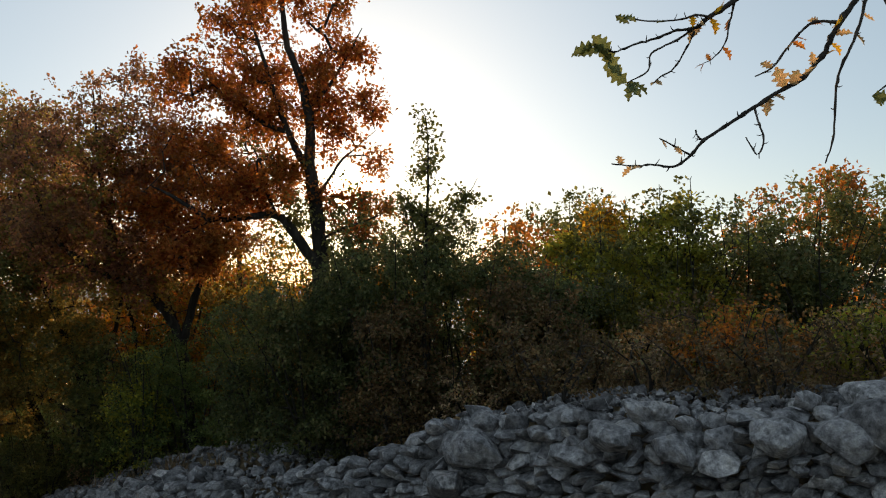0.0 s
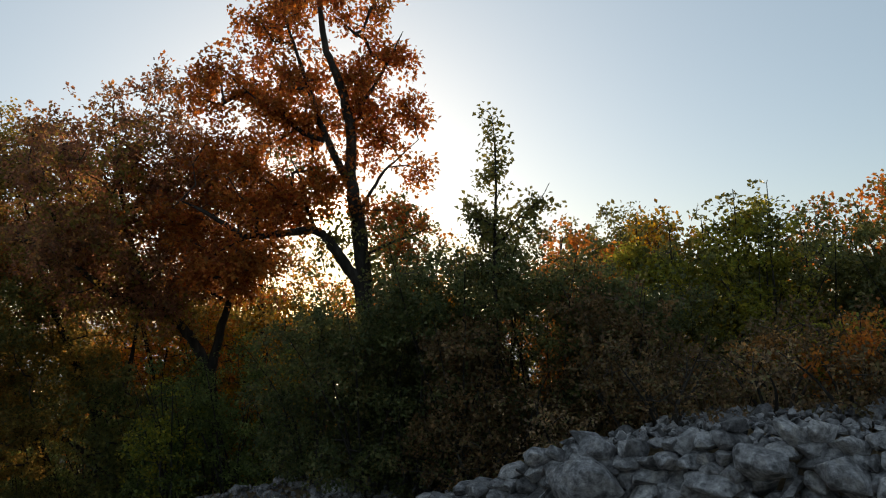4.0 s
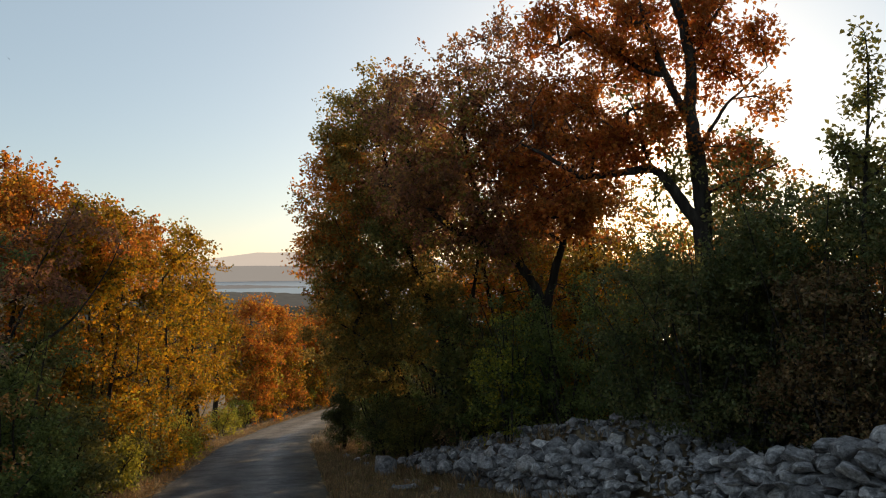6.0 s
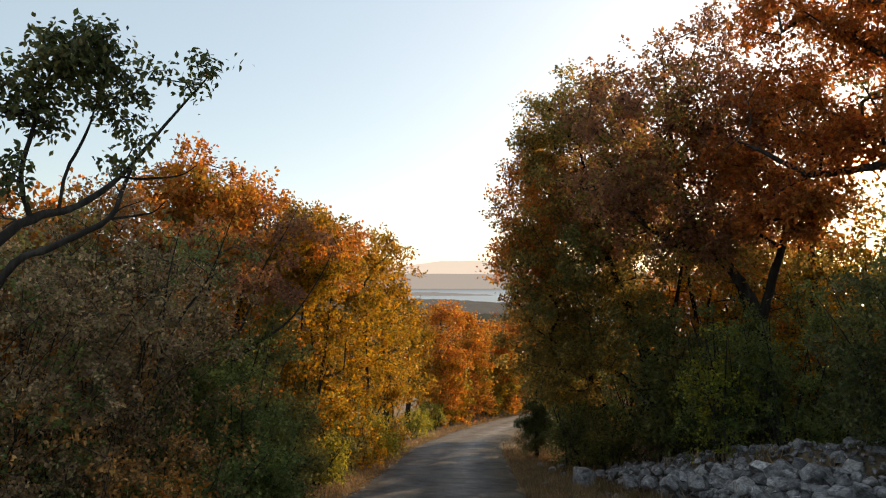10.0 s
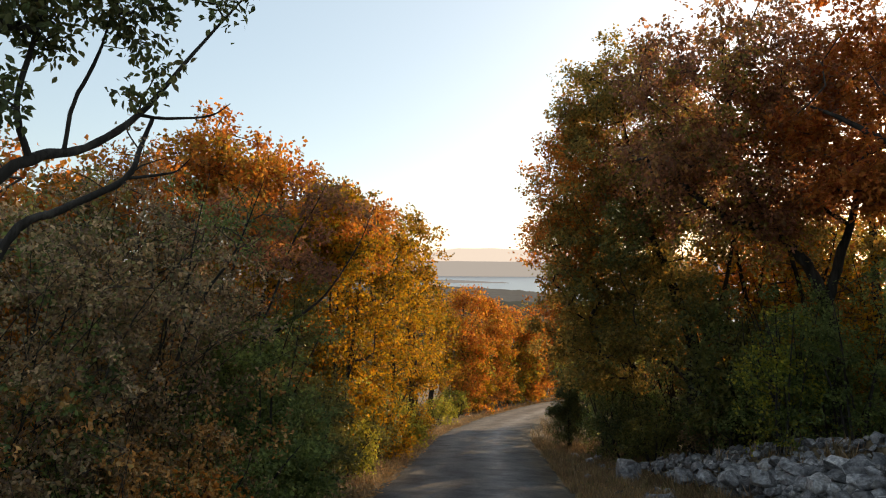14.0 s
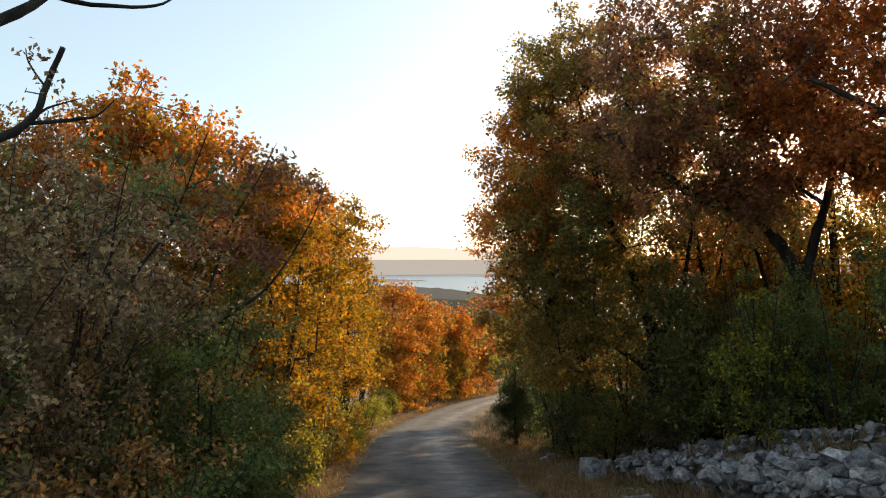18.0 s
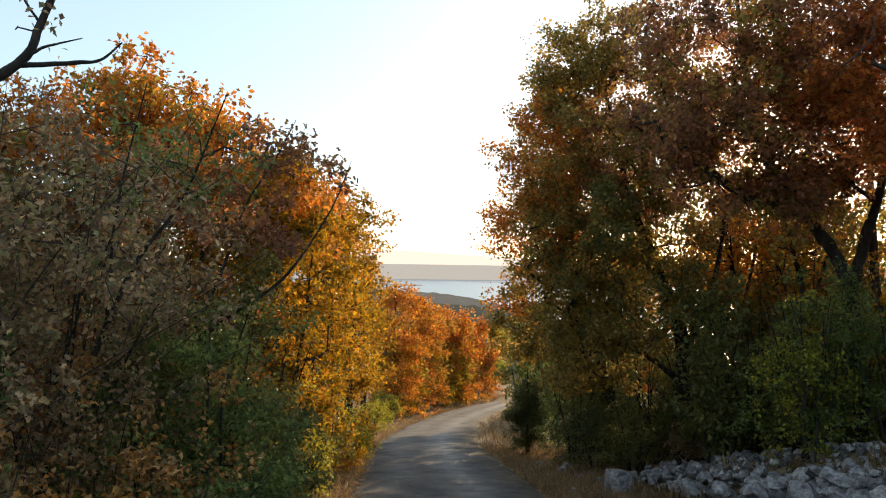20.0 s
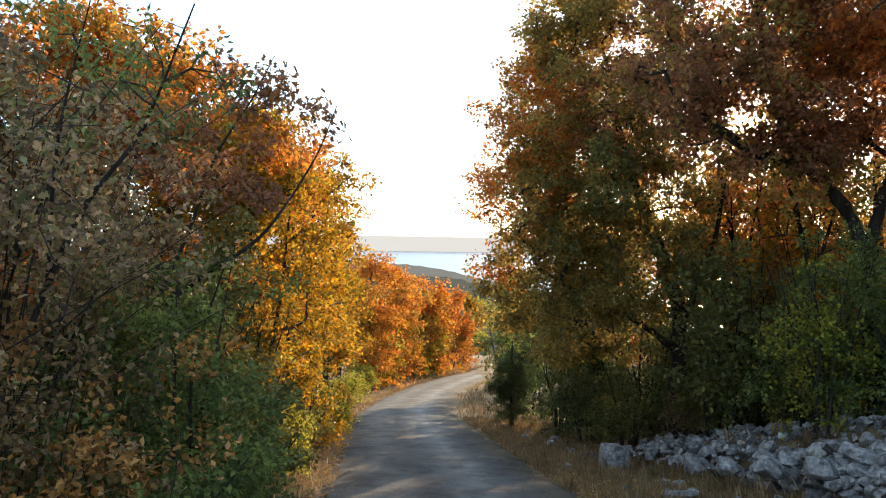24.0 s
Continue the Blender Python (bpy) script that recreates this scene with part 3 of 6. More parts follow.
lane.data.foreach_set("uv", uvs.astype(np.float32).ravel())
tagged(new("road", road_mesh), "narrow worn grey asphalt road running downhill", "road", kind="structure")

SEA_Z = -45.0
disc = [(math.sin(a) * 4700 * (1 if k else 0), math.cos(a) * 4700 * (1 if k else 0), SEA_Z) for k in (1,) for a in np.linspace(0.25, -1.25, 40)]
disc = np.array([(0.0, 300.0, SEA_Z)] + disc)
fan = np.array([(0, k + 1, k) for k in range(1, 40)])
tagged(new("water", raw_mesh("water", disc, fan, SEA)), "calm bright sea far below the hillside", "sea", kind="structure")


def ridge(name, mat, label, distance, depth, crest, foot, azimuths, rough, steps=90):
    """A far ridge of land: crest gives its height by azimuth in degrees."""
    az = np.linspace(*azimuths, steps)
    rows = []
    for k, (u, h) in enumerate(((-1, 0), (-0.55, 0.55), (-0.2, 0.9), (0, 1), (0.4, 0.7), (1, 0))):
        d = distance + u * depth
        top = np.array([crest(a) for a in az])
        jag = rough * (np.sin(az * 5.1) + 0.6 * np.sin(az * 11.7 + 1) + 0.4 * np.sin(az * 23.0 + 2)) * (h > 0.5)
        z = foot + (top - foot) * h + jag * h
        rows.append(np.stack([-np.sin(np.radians(az)) * d, np.cos(np.radians(az)) * d, z], -1))
    v = np.concatenate(rows)
    i = np.arange(5)[:, None] * steps + np.arange(steps - 1)[None]
    q = np.stack([i, i + 1, i + steps + 1, i + steps], -1).reshape(-1, 4)
    return tagged(new(name, raw_mesh(name, v, q, mat, True)), label, "hill", kind="structure")


# Haze on these ridges is a glow mixed into each material.
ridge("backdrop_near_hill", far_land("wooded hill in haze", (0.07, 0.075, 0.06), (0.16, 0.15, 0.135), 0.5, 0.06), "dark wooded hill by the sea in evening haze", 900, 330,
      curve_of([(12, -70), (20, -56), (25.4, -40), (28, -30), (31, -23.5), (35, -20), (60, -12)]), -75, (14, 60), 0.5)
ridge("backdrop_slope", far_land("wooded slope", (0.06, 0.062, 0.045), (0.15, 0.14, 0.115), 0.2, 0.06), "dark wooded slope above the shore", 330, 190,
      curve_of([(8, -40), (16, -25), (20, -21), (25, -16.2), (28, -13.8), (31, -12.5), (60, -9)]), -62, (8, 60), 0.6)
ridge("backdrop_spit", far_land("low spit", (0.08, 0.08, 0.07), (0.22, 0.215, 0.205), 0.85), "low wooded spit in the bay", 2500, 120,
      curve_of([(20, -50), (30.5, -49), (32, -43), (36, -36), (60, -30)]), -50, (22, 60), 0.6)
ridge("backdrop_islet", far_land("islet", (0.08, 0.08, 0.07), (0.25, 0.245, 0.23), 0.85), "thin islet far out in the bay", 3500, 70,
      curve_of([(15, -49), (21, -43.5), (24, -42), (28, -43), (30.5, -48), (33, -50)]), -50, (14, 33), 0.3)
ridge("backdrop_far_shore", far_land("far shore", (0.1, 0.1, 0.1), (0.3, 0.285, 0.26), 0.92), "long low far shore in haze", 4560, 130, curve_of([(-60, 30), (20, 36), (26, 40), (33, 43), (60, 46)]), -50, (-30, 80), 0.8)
ridge("backdrop_mountain", far_land("mountains in glowing haze", (0.3, 0.28, 0.26), (0.56, 0.5, 0.43), 0.96), "mountain range on the horizon, paled by a haze glow", 4720, 60,
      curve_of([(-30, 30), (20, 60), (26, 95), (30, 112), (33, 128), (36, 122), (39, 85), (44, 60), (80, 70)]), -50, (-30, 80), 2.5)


# ---- trees right of the road ----
def plain_tree(name, s, l, height, radius, mat, label, clusters=160, per=70, leaf=0.09, trunk=0.11, low=0.3, lean=(0, 0), group="", spread=0.27, stems=1, shape=KITE, extra=(), category="tree", start=0.3):
    """A common tree: a forked trunk and a crown of uneven lobes."""
    h, r = height, radius
    per = per * 0.9
    lines = []
    for k in range(stems):
        a = rng.uniform(0, 6.28)
        o = 0.0 if stems == 1 else 0.22
        p0 = np.array([math.cos(a) * o, math.sin(a) * o, 0])
        d = np.array([lean[0] + rng.normal(0, 0.12) * r + math.cos(a) * o * 1.6, lean[1] + rng.normal(0, 0.12) * r + math.sin(a) * o * 1.6, 0])
        pts = [p0 + d * u ** 1.3 + np.array([rng.normal(0, 0.05) * r, rng.normal(0, 0.05) * r, h * 0.86 * u]) * (u > 0) for u in (0, 0.2, 0.42, 0.66, 1.0)]
        w = trunk * (1 if stems == 1 else 0.6)
        lines.append((pts, [w * 1.25, w, w * 0.75, w * 0.45, w * 0.12]))
    lobes = [(lean[0] * 0.7, lean[1] * 0.7, h * (low + 1) / 2, r * 0.8, r * 0.8, h * (1 - low) * 0.46)]
    for k in range(6):
        a = 6.28 * k / 6 + rng.uniform(-0.4, 0.4)
        q = rng.uniform(0.35, 0.62) * r
        zc = rng.uniform(low + 0.12, 0.86) * h
        rr = rng.uniform(0.32, 0.5) * r
        lobes.append((lean[0] * 0.7 + math.cos(a) * q, lean[1] * 0.7 + math.sin(a) * q, zc, rr, rr, rr * rng.uniform(0.8, 1.25)))
    lobes.append((lean[0], lean[1], h * 0.84, r * 0.58, r * 0.58, h * 0.15))
    for k in range(11):
        a = 6.28 * k / 11 + rng.uniform(-0.4, 0.4)
        q = rng.uniform(0.1, 0.68)
        zc = h * (low + 1) / 2 + h * (1 - low) * 0.46 * math.sqrt(1 - (q / 0.82) ** 2)
        lobes.append((lean[0] * 0.8 + math.cos(a) * q * r, lean[1] * 0.8 + math.sin(a) * q * r, zc + 0.04 * r, r * 0.08, r * 0.08, r * rng.uniform(0.2, 0.36)))
    return tree(name, s, l, lines, lobes, clusters, per, leaf, mat, label, category, spread, shape, start=start, group=group, extra=extra)


def shrub(name, s, l, height, radius, mat, label, clusters=110, per=55, leaf=0.055, stems=6, spread=0.2, shape=KITE, group="", twig=0.0035, thick=0.022, wide=None, extra=(), low=0.05):
    """A many-stemmed bush."""
    h, r = height, radius
    wide = wide or r
    lines = []
    for k in range(stems):
        a = 6.28 * k / stems + rng.uniform(-0.4, 0.4)
        q = rng.uniform(0.25, 0.8)
        top = h * rng.uniform(0.72, 0.98)
        pts = [(math.cos(a) * 0.12, math.sin(a) * 0.12, 0)] + [(math.cos(a) * (0.12 + q * wide * u ** 1.4) + rng.normal(0, 0.04), math.sin(a) * (0.12 + q * r * u ** 1.4) + rng.normal(0, 0.04), top * u) for u in (0.3, 0.65, 1.0)]
        lines.append((pts, [thick, thick * 0.8, thick * 0.5, thick * 0.18]))
    lobes = [(0, 0, h * 0.5, wide * 0.85, r * 0.85, h * 0.46), (0, 0, h * 0.2, wide * 0.95, r * 0.95, h * 0.22)]
    for k in range(6):
        a = 6.28 * k / 6 + rng.uniform(-0.4, 0.4)
        zc = rng.uniform(0.25 + low, 0.82) * h
        rr = rng.uniform(0.3, 0.48)
        lobes.append((math.cos(a) * wide * 0.6, math.sin(a) * r * 0.6, zc, rr * wide, rr * r, rr * h * 0.5))
    return tree(name, s, l, lines, lobes, clusters, per, leaf, mat, label, "bush", spread, shape, start=0.25, twig=twig, group=group, extra=extra)


# tall red oak with a long low limb
red_oak_stems = [([(0, 0, 0), (0.05, 0.05, 1.5), (0.08, 0.1, 2.9), (0.03, 0.06, 3.6), (-0.03, -0.06, 4.3), (-0.03, -0.16, 5.0), (-0.15, -0.19, 5.5), (-0.17, -0.31, 6.2), (-0.2, -0.53, 6.7), (-0.16, -0.66, 7.2), (-0.1, -0.78, 8.8)], [0.2, 0.17, 0.15, 0.135, 0.12, 0.1, 0.085, 0.075, 0.06, 0.05, 0.015]),
    ([(0.06, 0.06, 3.1), (0.08, -0.32, 3.64), (0.08, -0.55, 3.92), (0.1, -0.79, 4.04), (0.24, -1.2, 4.0), (0.44, -1.69, 3.95), (0.57, -1.92, 4.08), (0.78, -2.3, 4.36), (0.95, -2.6, 4.54)], [0.1, 0.09, 0.075, 0.065, 0.055, 0.048, 0.042, 0.03, 0.012])]
red_oak_branches = [([(-0.02, -0.14, 4.8), (-0.03, -0.38, 5.14), (-0.05, -0.58, 5.52), (-0.01, -0.71, 5.89), (0.02, -0.8, 6.2), (0.1, -1.0, 6.9), (0.2, -1.2, 7.6)], [0.075, 0.065, 0.058, 0.05, 0.042, 0.03, 0.01]),
    ([(-0.03, -0.6, 5.48), (0.04, -0.93, 5.58), (0.1, -1.24, 5.8), (0.2, -1.43, 5.94), (0.4, -1.8, 6.3)], [0.045, 0.04, 0.032, 0.025, 0.008]),
    ([(-0.06, -0.02, 4.4), (-0.09, 0.17, 4.67), (-0.15, 0.4, 5.04), (-0.18, 0.6, 5.22), (-0.3, 1.0, 5.6)], [0.035, 0.03, 0.025, 0.018, 0.007]),
    ([(0.02, 0.02, 3.6), (-0.15, 0.35, 3.8), (-0.3, 0.75, 3.95), (-0.4, 1.1, 4.1)], [0.035, 0.028, 0.018, 0.007]),
    ([(0.1, -0.72, 4.02), (0.15, -0.85, 4.4), (0.1, -0.95, 4.8), (0.2, -1.1, 5.2)], [0.035, 0.03, 0.022, 0.008]),
    ([(0.44, -1.69, 3.95), (0.55, -2.0, 3.8), (0.6, -2.3, 3.6)], [0.03, 0.02, 0.008]),
    ([(-0.16, -0.25, 5.9), (-0.3, 0.1, 6.3), (-0.35, 0.45, 6.9), (-0.4, 0.7, 7.4)], [0.04, 0.032, 0.02, 0.008])]
tree("oak_tree", 11.5, 7.15,
     red_oak_stems + red_oak_branches,
     [(0.52, -0.75, 6.5, 1.5, 1.75, 1.35), (0.3, -0.4, 8.3, 1.1, 1.3, 1.0), (-0.38, 0.6, 5.75, 0.42, 0.55, 0.42), (1.0, -1.55, 5.0, 0.9, 1.0, 0.7), (-0.05, 0.1, 6.9, 0.5, 0.5, 0.6), (1.3, -2.0, 6.6, 0.7, 0.7, 0.6), (1.35, -2.1, 4.3, 0.6, 0.7, 0.6), (0.5, -1.4, 4.2, 0.5, 0.7, 0.5), (0.2, -0.9, 4.7, 0.4, 0.45, 0.5), (0.7, -1.9, 3.5, 0.6, 0.7, 0.5), (-0.3, 1.0, 6.1, 0.35, 0.45, 0.4), (-0.4, 0.9, 5.0, 0.3, 0.35, 0.3), (-0.15, 0.3, 4.4, 0.25, 0.3, 0.25), (-0.1, 0.35, 5.5, 0.35, 0.35, 0.5), (-0.3, 0.5, 7.0, 0.35, 0.45, 0.4)],
     700, 60, 0.07, RED, "tall oak with dark trunk and red autumn leaves", spread=0.24, start=0.3, shell=0.3,
     gaps=[(0.2, -0.45, 4.25, 0.15), (1.0, -0.1, 4.35, 0.15), (0.05, 0.5, 4.55, 0.2), (1.0, -0.3, 3.6, 0.15)], extra=[([(0.3, -0.5, 4.3, 0.5, 0.6, 0.5), (0.3, -0.25, 3.75, 0.4, 0.45, 0.4), (0.2, -0.75, 5.0, 0.4, 0.5, 0.4), (0.3, 0.6, 4.5, 0.4, 0.5, 0.5)], 46, 26, OLIVE, "olive brown leaves in the fork"), ([(0.2, 0.75, 4.0, 0.5, 0.5, 0.6)], 24, 30, RED, "red leaves low beside the trunk"), ([(-0.3, 0.8, 3.8, 0.7, 0.9, 0.8), (-0.4, 0.6, 3.2, 0.5, 0.6, 0.4), (0.3, -0.3, 3.3, 0.5, 0.5, 0.4)], 50, 34, OLIVE, "olive green leaves"), ([(0.3, -1.2, 4.3, 0.6, 0.8, 0.45), (0.0, -0.7, 4.7, 0.4, 0.45, 0.5), (0.6, -1.8, 3.5, 0.7, 0.8, 0.5), (0.1, -0.4, 5.3, 0.4, 0.5, 0.5)], 110, 40, RED, "red leaves along the low limb")])

# dark russet oaks by the bend
tree("oak_tree", 14.2, 5.7,
     [([(0, 0, 0), (0, -0.05, 1.4), (0, -0.2, 2.5), (0, -0.42, 3.05), (0.02, -0.78, 3.5), (0.06, -1.12, 3.85), (0.1, -1.45, 4.7), (0.15, -1.65, 5.9), (0.2, -1.75, 7.2)], [0.13, 0.105, 0.092, 0.085, 0.078, 0.07, 0.055, 0.035, 0.012]),
      ([(0, -0.2, 2.4), (-0.05, 0.0, 3.2), (-0.1, 0.25, 4.2), (-0.1, 0.4, 5.6)], [0.09, 0.075, 0.055, 0.02]),
      ([(0.04, -0.95, 3.65), (0.3, -1.6, 3.9), (0.5, -2.3, 4.5), (0.5, -2.7, 5.5)], [0.08, 0.07, 0.05, 0.02])],
     [(0.1, -1.2, 6.2, 1.5, 1.5, 1.6), (0.0, -2.45, 5.7, 1.3, 1.0, 1.5), (0.3, -1.9, 4.7, 1.5, 1.6, 0.9), (0.0, 0.2, 5.6, 1.4, 1.2, 1.5), (0.1, -2.3, 7.0, 0.5, 0.5, 0.6), (0.3, -1.3, 4.9, 1.6, 1.8, 1.2), (0.05, -1.0, 4.0, 0.8, 0.8, 0.5)],
     600, 92, 0.066, MAROON, "dense oak with russet brown leaves and leaning trunk", spread=0.27,
     extra=[([(0.1, -1.3, 4.0, 1.4, 1.6, 0.7), (-0.2, 0.3, 4.3, 1.0, 1.1, 0.8), (-0.6, -0.6, 3.9, 0.9, 1.2, 0.5)], 60, 48, MAROON, "russet leaves about the fork"), ([(-0.6, -0.6, 5.4, 0.8, 1.2, 1.2)], 26, 90, RED, "redder leaves on one side"), ([(-0.3, -1.6, 5.6, 1.5, 1.8, 1.7)], 30, 60, MAROON, "russet leaves in the crown"), ([(-0.1, -2.0, 5.4, 1.4, 1.4, 1.6)], 50, 70, RUSTY, "gold brown leaves on the road side"), ([(0.0, -1.0, 3.45, 1.2, 1.5, 0.45), (-0.3, 0.7, 3.6, 0.9, 0.9, 0.5)], 54, 30, RUSTY, "thin gold brown leaves on the low twigs")], gaps=[(-0.8, -2.2, 3.95, 0.24), (0.05, -1.8, 4.09, 0.24), (1.0, -1.3, 4.23, 0.24), (-1.1, -0.65, 4.6, 0.24), (-0.15, -0.2, 4.73, 0.24), (0.8, 0.25, 4.88, 0.24)])
tree("oak_tree", 17.4, 4.3,
     [([(0, 0, 0), (0, -0.02, 1.2), (-0.02, -0.05, 2.4), (0, -0.5, 3.6), (0.1, -1.0, 5.0), (0.1, -1.4, 6.8)], [0.16, 0.14, 0.12, 0.09, 0.06, 0.02]),
      ([(0, -0.02, 1.9), (0, 0.35, 2.7), (0, 0.6, 3.4), (0, 0.8, 4.6)], [0.075, 0.065, 0.05, 0.02]),
      ([(0, -0.05, 1.5), (0, -0.7, 2.0), (0, -1.5, 2.3), (0.1, -2.4, 2.9)], [0.06, 0.05, 0.04, 0.015])],
     [(0, -1.7, 5.0, 1.6, 1.6, 2.2), (0, -1.2, 3.2, 1.6, 1.6, 1.2), (0.2, -0.1, 5.0, 1.5, 1.4, 1.6), (0, -2.3, 4.4, 0.9, 0.9, 1.3), (0.1, -1.2, 7.2, 1.1, 1.0, 0.9), (0.2, -0.3, 6.8, 1.1, 1.0, 1.0), (0.1, -2.0, 6.9, 1.1, 1.0, 1.1), (0.0, -1.5, 7.7, 1.1, 1.0, 0.8), (0, -1.7, 2.1, 1.5, 1.2, 1.0)],
     660, 106, 0.066, RUSTY, "dense oak with russet and orange leaves beside the road", spread=0.27,
     # Orange clusters put the backlight of the road-side edge into leaf colour.
     extra=[([(0.0, -1.0, 5.6, 1.4, 1.4, 1.6)], 80, 100, MAROON, "russet leaves in the crown"), ([(0.2, -2.4, 5.2, 1.0, 0.9, 1.9)], 90, 95, ORANGE, "orange leaves for the light on the road side"), ([(-0.6, -1.0, 3.6, 1.3, 1.7, 2.0)], 80, 84, OLIVE, "olive leaves among the brown")], gaps=[(-1.2, 0.56, 5.09, 0.26), (-0.3, 1.0, 5.23, 0.26), (0.62, 1.45, 5.37, 0.26)])
# Here too the lit road-side edge is coloured in with orange leaves.
plain_tree("oak_tree", 20.6, 3.9, 7.9, 2.3, RUSTY, "oak with brown and orange leaves by the road", 380, 120, 0.07, 0.13, 0.2, (0, -1.1), extra=[([(0.2, -2.0, 5.0, 1.4, 1.0, 2.4)], 60, 80, ORANGE, "orange leaves for the light on the road side"), ([(-0.3, -0.8, 3.0, 1.4, 1.4, 1.6)], 60, 46, OLIVE, "olive leaves low in the crown")])

plain_tree("oak_tree", 16.9, 7.6, 8.6, 1.8, MAROON, "oak with russet brown leaves", 110, 46, 0.075, 0.12, 0.6)

# trees further back in the sun
BACK = "sunlit trees in the wood"
for s, l, h, r, m, w in ((18.5, 10.5, 5.2, 1.8, ORANGE, "orange"), (22.0, 8.0, 4.6, 1.7, YELLOW, "yellow"), (21.5, 13.0, 5.6, 2.0, ORANGE, "orange"), (15.5, 12.0, 5.0, 1.8, YELLOW, "yellow"), (26.0, 10.5, 5.0, 2.0, YELLOW, "yellow"),
                         (26.5, 15.5, 5.6, 2.2, ORANGE, "orange"), (13.5, 10.2, 3.4, 1.5, OLIVE, "olive green"), (19.5, 17.0, 5.5, 2.1, OLIVE, "olive green")):
    plain_tree("tree", s, l, h, r, m, "slender tree with %s autumn leaves in the wood" % w, 80, 46, 0.1, 0.07, 0.25, group=BACK, stems=2)

for k in range(16):
    s, l = 14.0 + 1.25 * k + 1.2 * math.sin(k * 2.3), 12.6 - 0.26 * k + 2.4 * math.cos(k * 2.9)
    plain_tree("tree", s, l, (1.8 if k < 4 else (1.9 if l > 11.5 else 2.5)) - float(fall(s)) + 0.5 * math.sin(k * 1.9), 1.9, (YELLOW, ORANGE, LIME)[k % 3], "leafy young tree in bright autumn colours in the wood", 80, 24, 0.1, 0.06, 0.02, group="young trees in the wood", stems=3)
for k in range(6):
    s, l = 17.2 + 1.9 * k, 6.6 + 0.5 * k + 0.5 * math.sin(k * 2.5)
    plain_tree("tree", s, l, 1.3 - float(fall(s)) + 0.5 * math.sin(k * 1.7), 1.2, (ORANGE, YELLOW, LIME)[k % 3], "slim young tree with bright autumn leaves among the oaks", 64, 22, 0.085, 0.045, 0.15, group="young trees in the wood", stems=2)
plain_tree("tree", 18.9, 5.6, 4.5, 1.1, ORANGE, "slim young tree with orange leaves among the oaks", 80, 24, 0.085, 0.05, 0.25, stems=2, group="young trees in the wood")
plain_tree("tree", 22.6, 6.3, 5.4, 1.3, YELLOW, "slim young tree with yellow leaves among the oaks", 80, 24, 0.085, 0.05, 0.15, stems=2, group="young trees in the wood")
for k in range(1, 6, 2):
    s, l = 15.6 + 0.45 * k + 1.3 * math.sin(k * 2.4), 5.9 + 0.62 * k + 0.4 * math.cos(k * 1.7)
    plain_tree("tree", s, l, 2.2 - 0.15 * k - float(fall(s)) + 0.4 * math.sin(k * 2.9), 1.35, (ORANGE, YELLOW, ORANGE, LIME)[k % 4], "young tree with bright orange and yellow leaves among the oaks", 80, 28, 0.085, 0.05, 0.1, group="young trees in the wood", stems=2)
plain_tree("tree", 19.6, 6.6, 5.7, 1.4, ORANGE, "young tree with orange leaves among the oaks", 90, 26, 0.085, 0.05, 0.15, stems=2, group="young trees in the wood")
plain_tree("tree", 17.2, 5.9, 4.2, 1.0, YELLOW, "young tree with yellow leaves among the oaks", 90, 30, 0.085, 0.05, 0.2, stems=2, group="young trees in the wood")
for s, l, d, h in ((17.6, 5.6, -0.5, 5.6), (18.3, 6.3, 0.4, 6.0), (16.6, 6.4, -0.7, 5.4), (19.4, 7.2, 0.5, 6.2), (20.4, 7.9, 0.2, 5.8)):
    tree("slim_tree", s, l, [([(0, 0, 0), (0.05, 0.1 * d, h * 0.25), (0.0, 0.35 * d, h * 0.5), (0.1, 0.8 * d, h * 0.75), (0.15, 1.3 * d, h)], [0.06, 0.052, 0.045, 0.03, 0.008]), ([(0, 0.3 * d, h * 0.46), (0.1, -0.2 * d, h * 0.62), (0.0, -0.5 * d, h * 0.8)], [0.035, 0.028, 0.01]), ([(0.05, 0.5 * d, h * 0.6), (-0.3, 0.9 * d, h * 0.68), (-0.6, 1.2 * d, h * 0.74)], [0.025, 0.018, 0.006])],
         [(0.1, 0.6 * d, h * 0.8, 0.8, 0.9, h * 0.2), (0, 0, h * 0.5, 0.6, 0.7, h * 0.15)], 70, 26, 0.08, YELLOW if d > 0 else ORANGE, "slim tree with a dark leaning stem and thin golden leaves", spread=0.2, group="slim trees among the oaks")
for s, l, h, m in ((18.7, 5.3, 4.9, YELLOW), (19.2, 6.4, 5.2, ORANGE), (19.8, 7.6, 5.3, YELLOW), (20.4, 8.8, 5.4, ORANGE), (17.8, 7.7, 5.0, YELLOW)):
    plain_tree("tree", s, l, h, 1.1, m, "slim young tree with %s leaves behind the oak trunks" % ("golden" if m == YELLOW else "orange"), 100, 24, 0.08, 0.045, 0.4, group="young trees in the wood", stems=2, spread=0.24)
for s, l, h in ((15.9, 4.3, 2.7),):
    plain_tree("tree", s, l, h, 1.0, OLIVE, "small olive tree between the oaks", 120, 46, 0.08, 0.05, 0.05, stems=2, group="young trees in the wood")
# Trees hidden behind the oaks, added to keep the low sun off the road.
for s, l, h in ((23.6, 5.2, 5.0), (25.4, 6.4, 5.2), (27.6, 6.2, 5.6)):
    plain_tree("tree", s, l, h, 1.5, (OLIVE, ORANGE)[int(s) % 2], "unseen leafy tree behind the oaks, added to block low sun", 96, 40, 0.095, 0.06, 0.1, stems=2, group="young trees in the wood", spread=0.3)
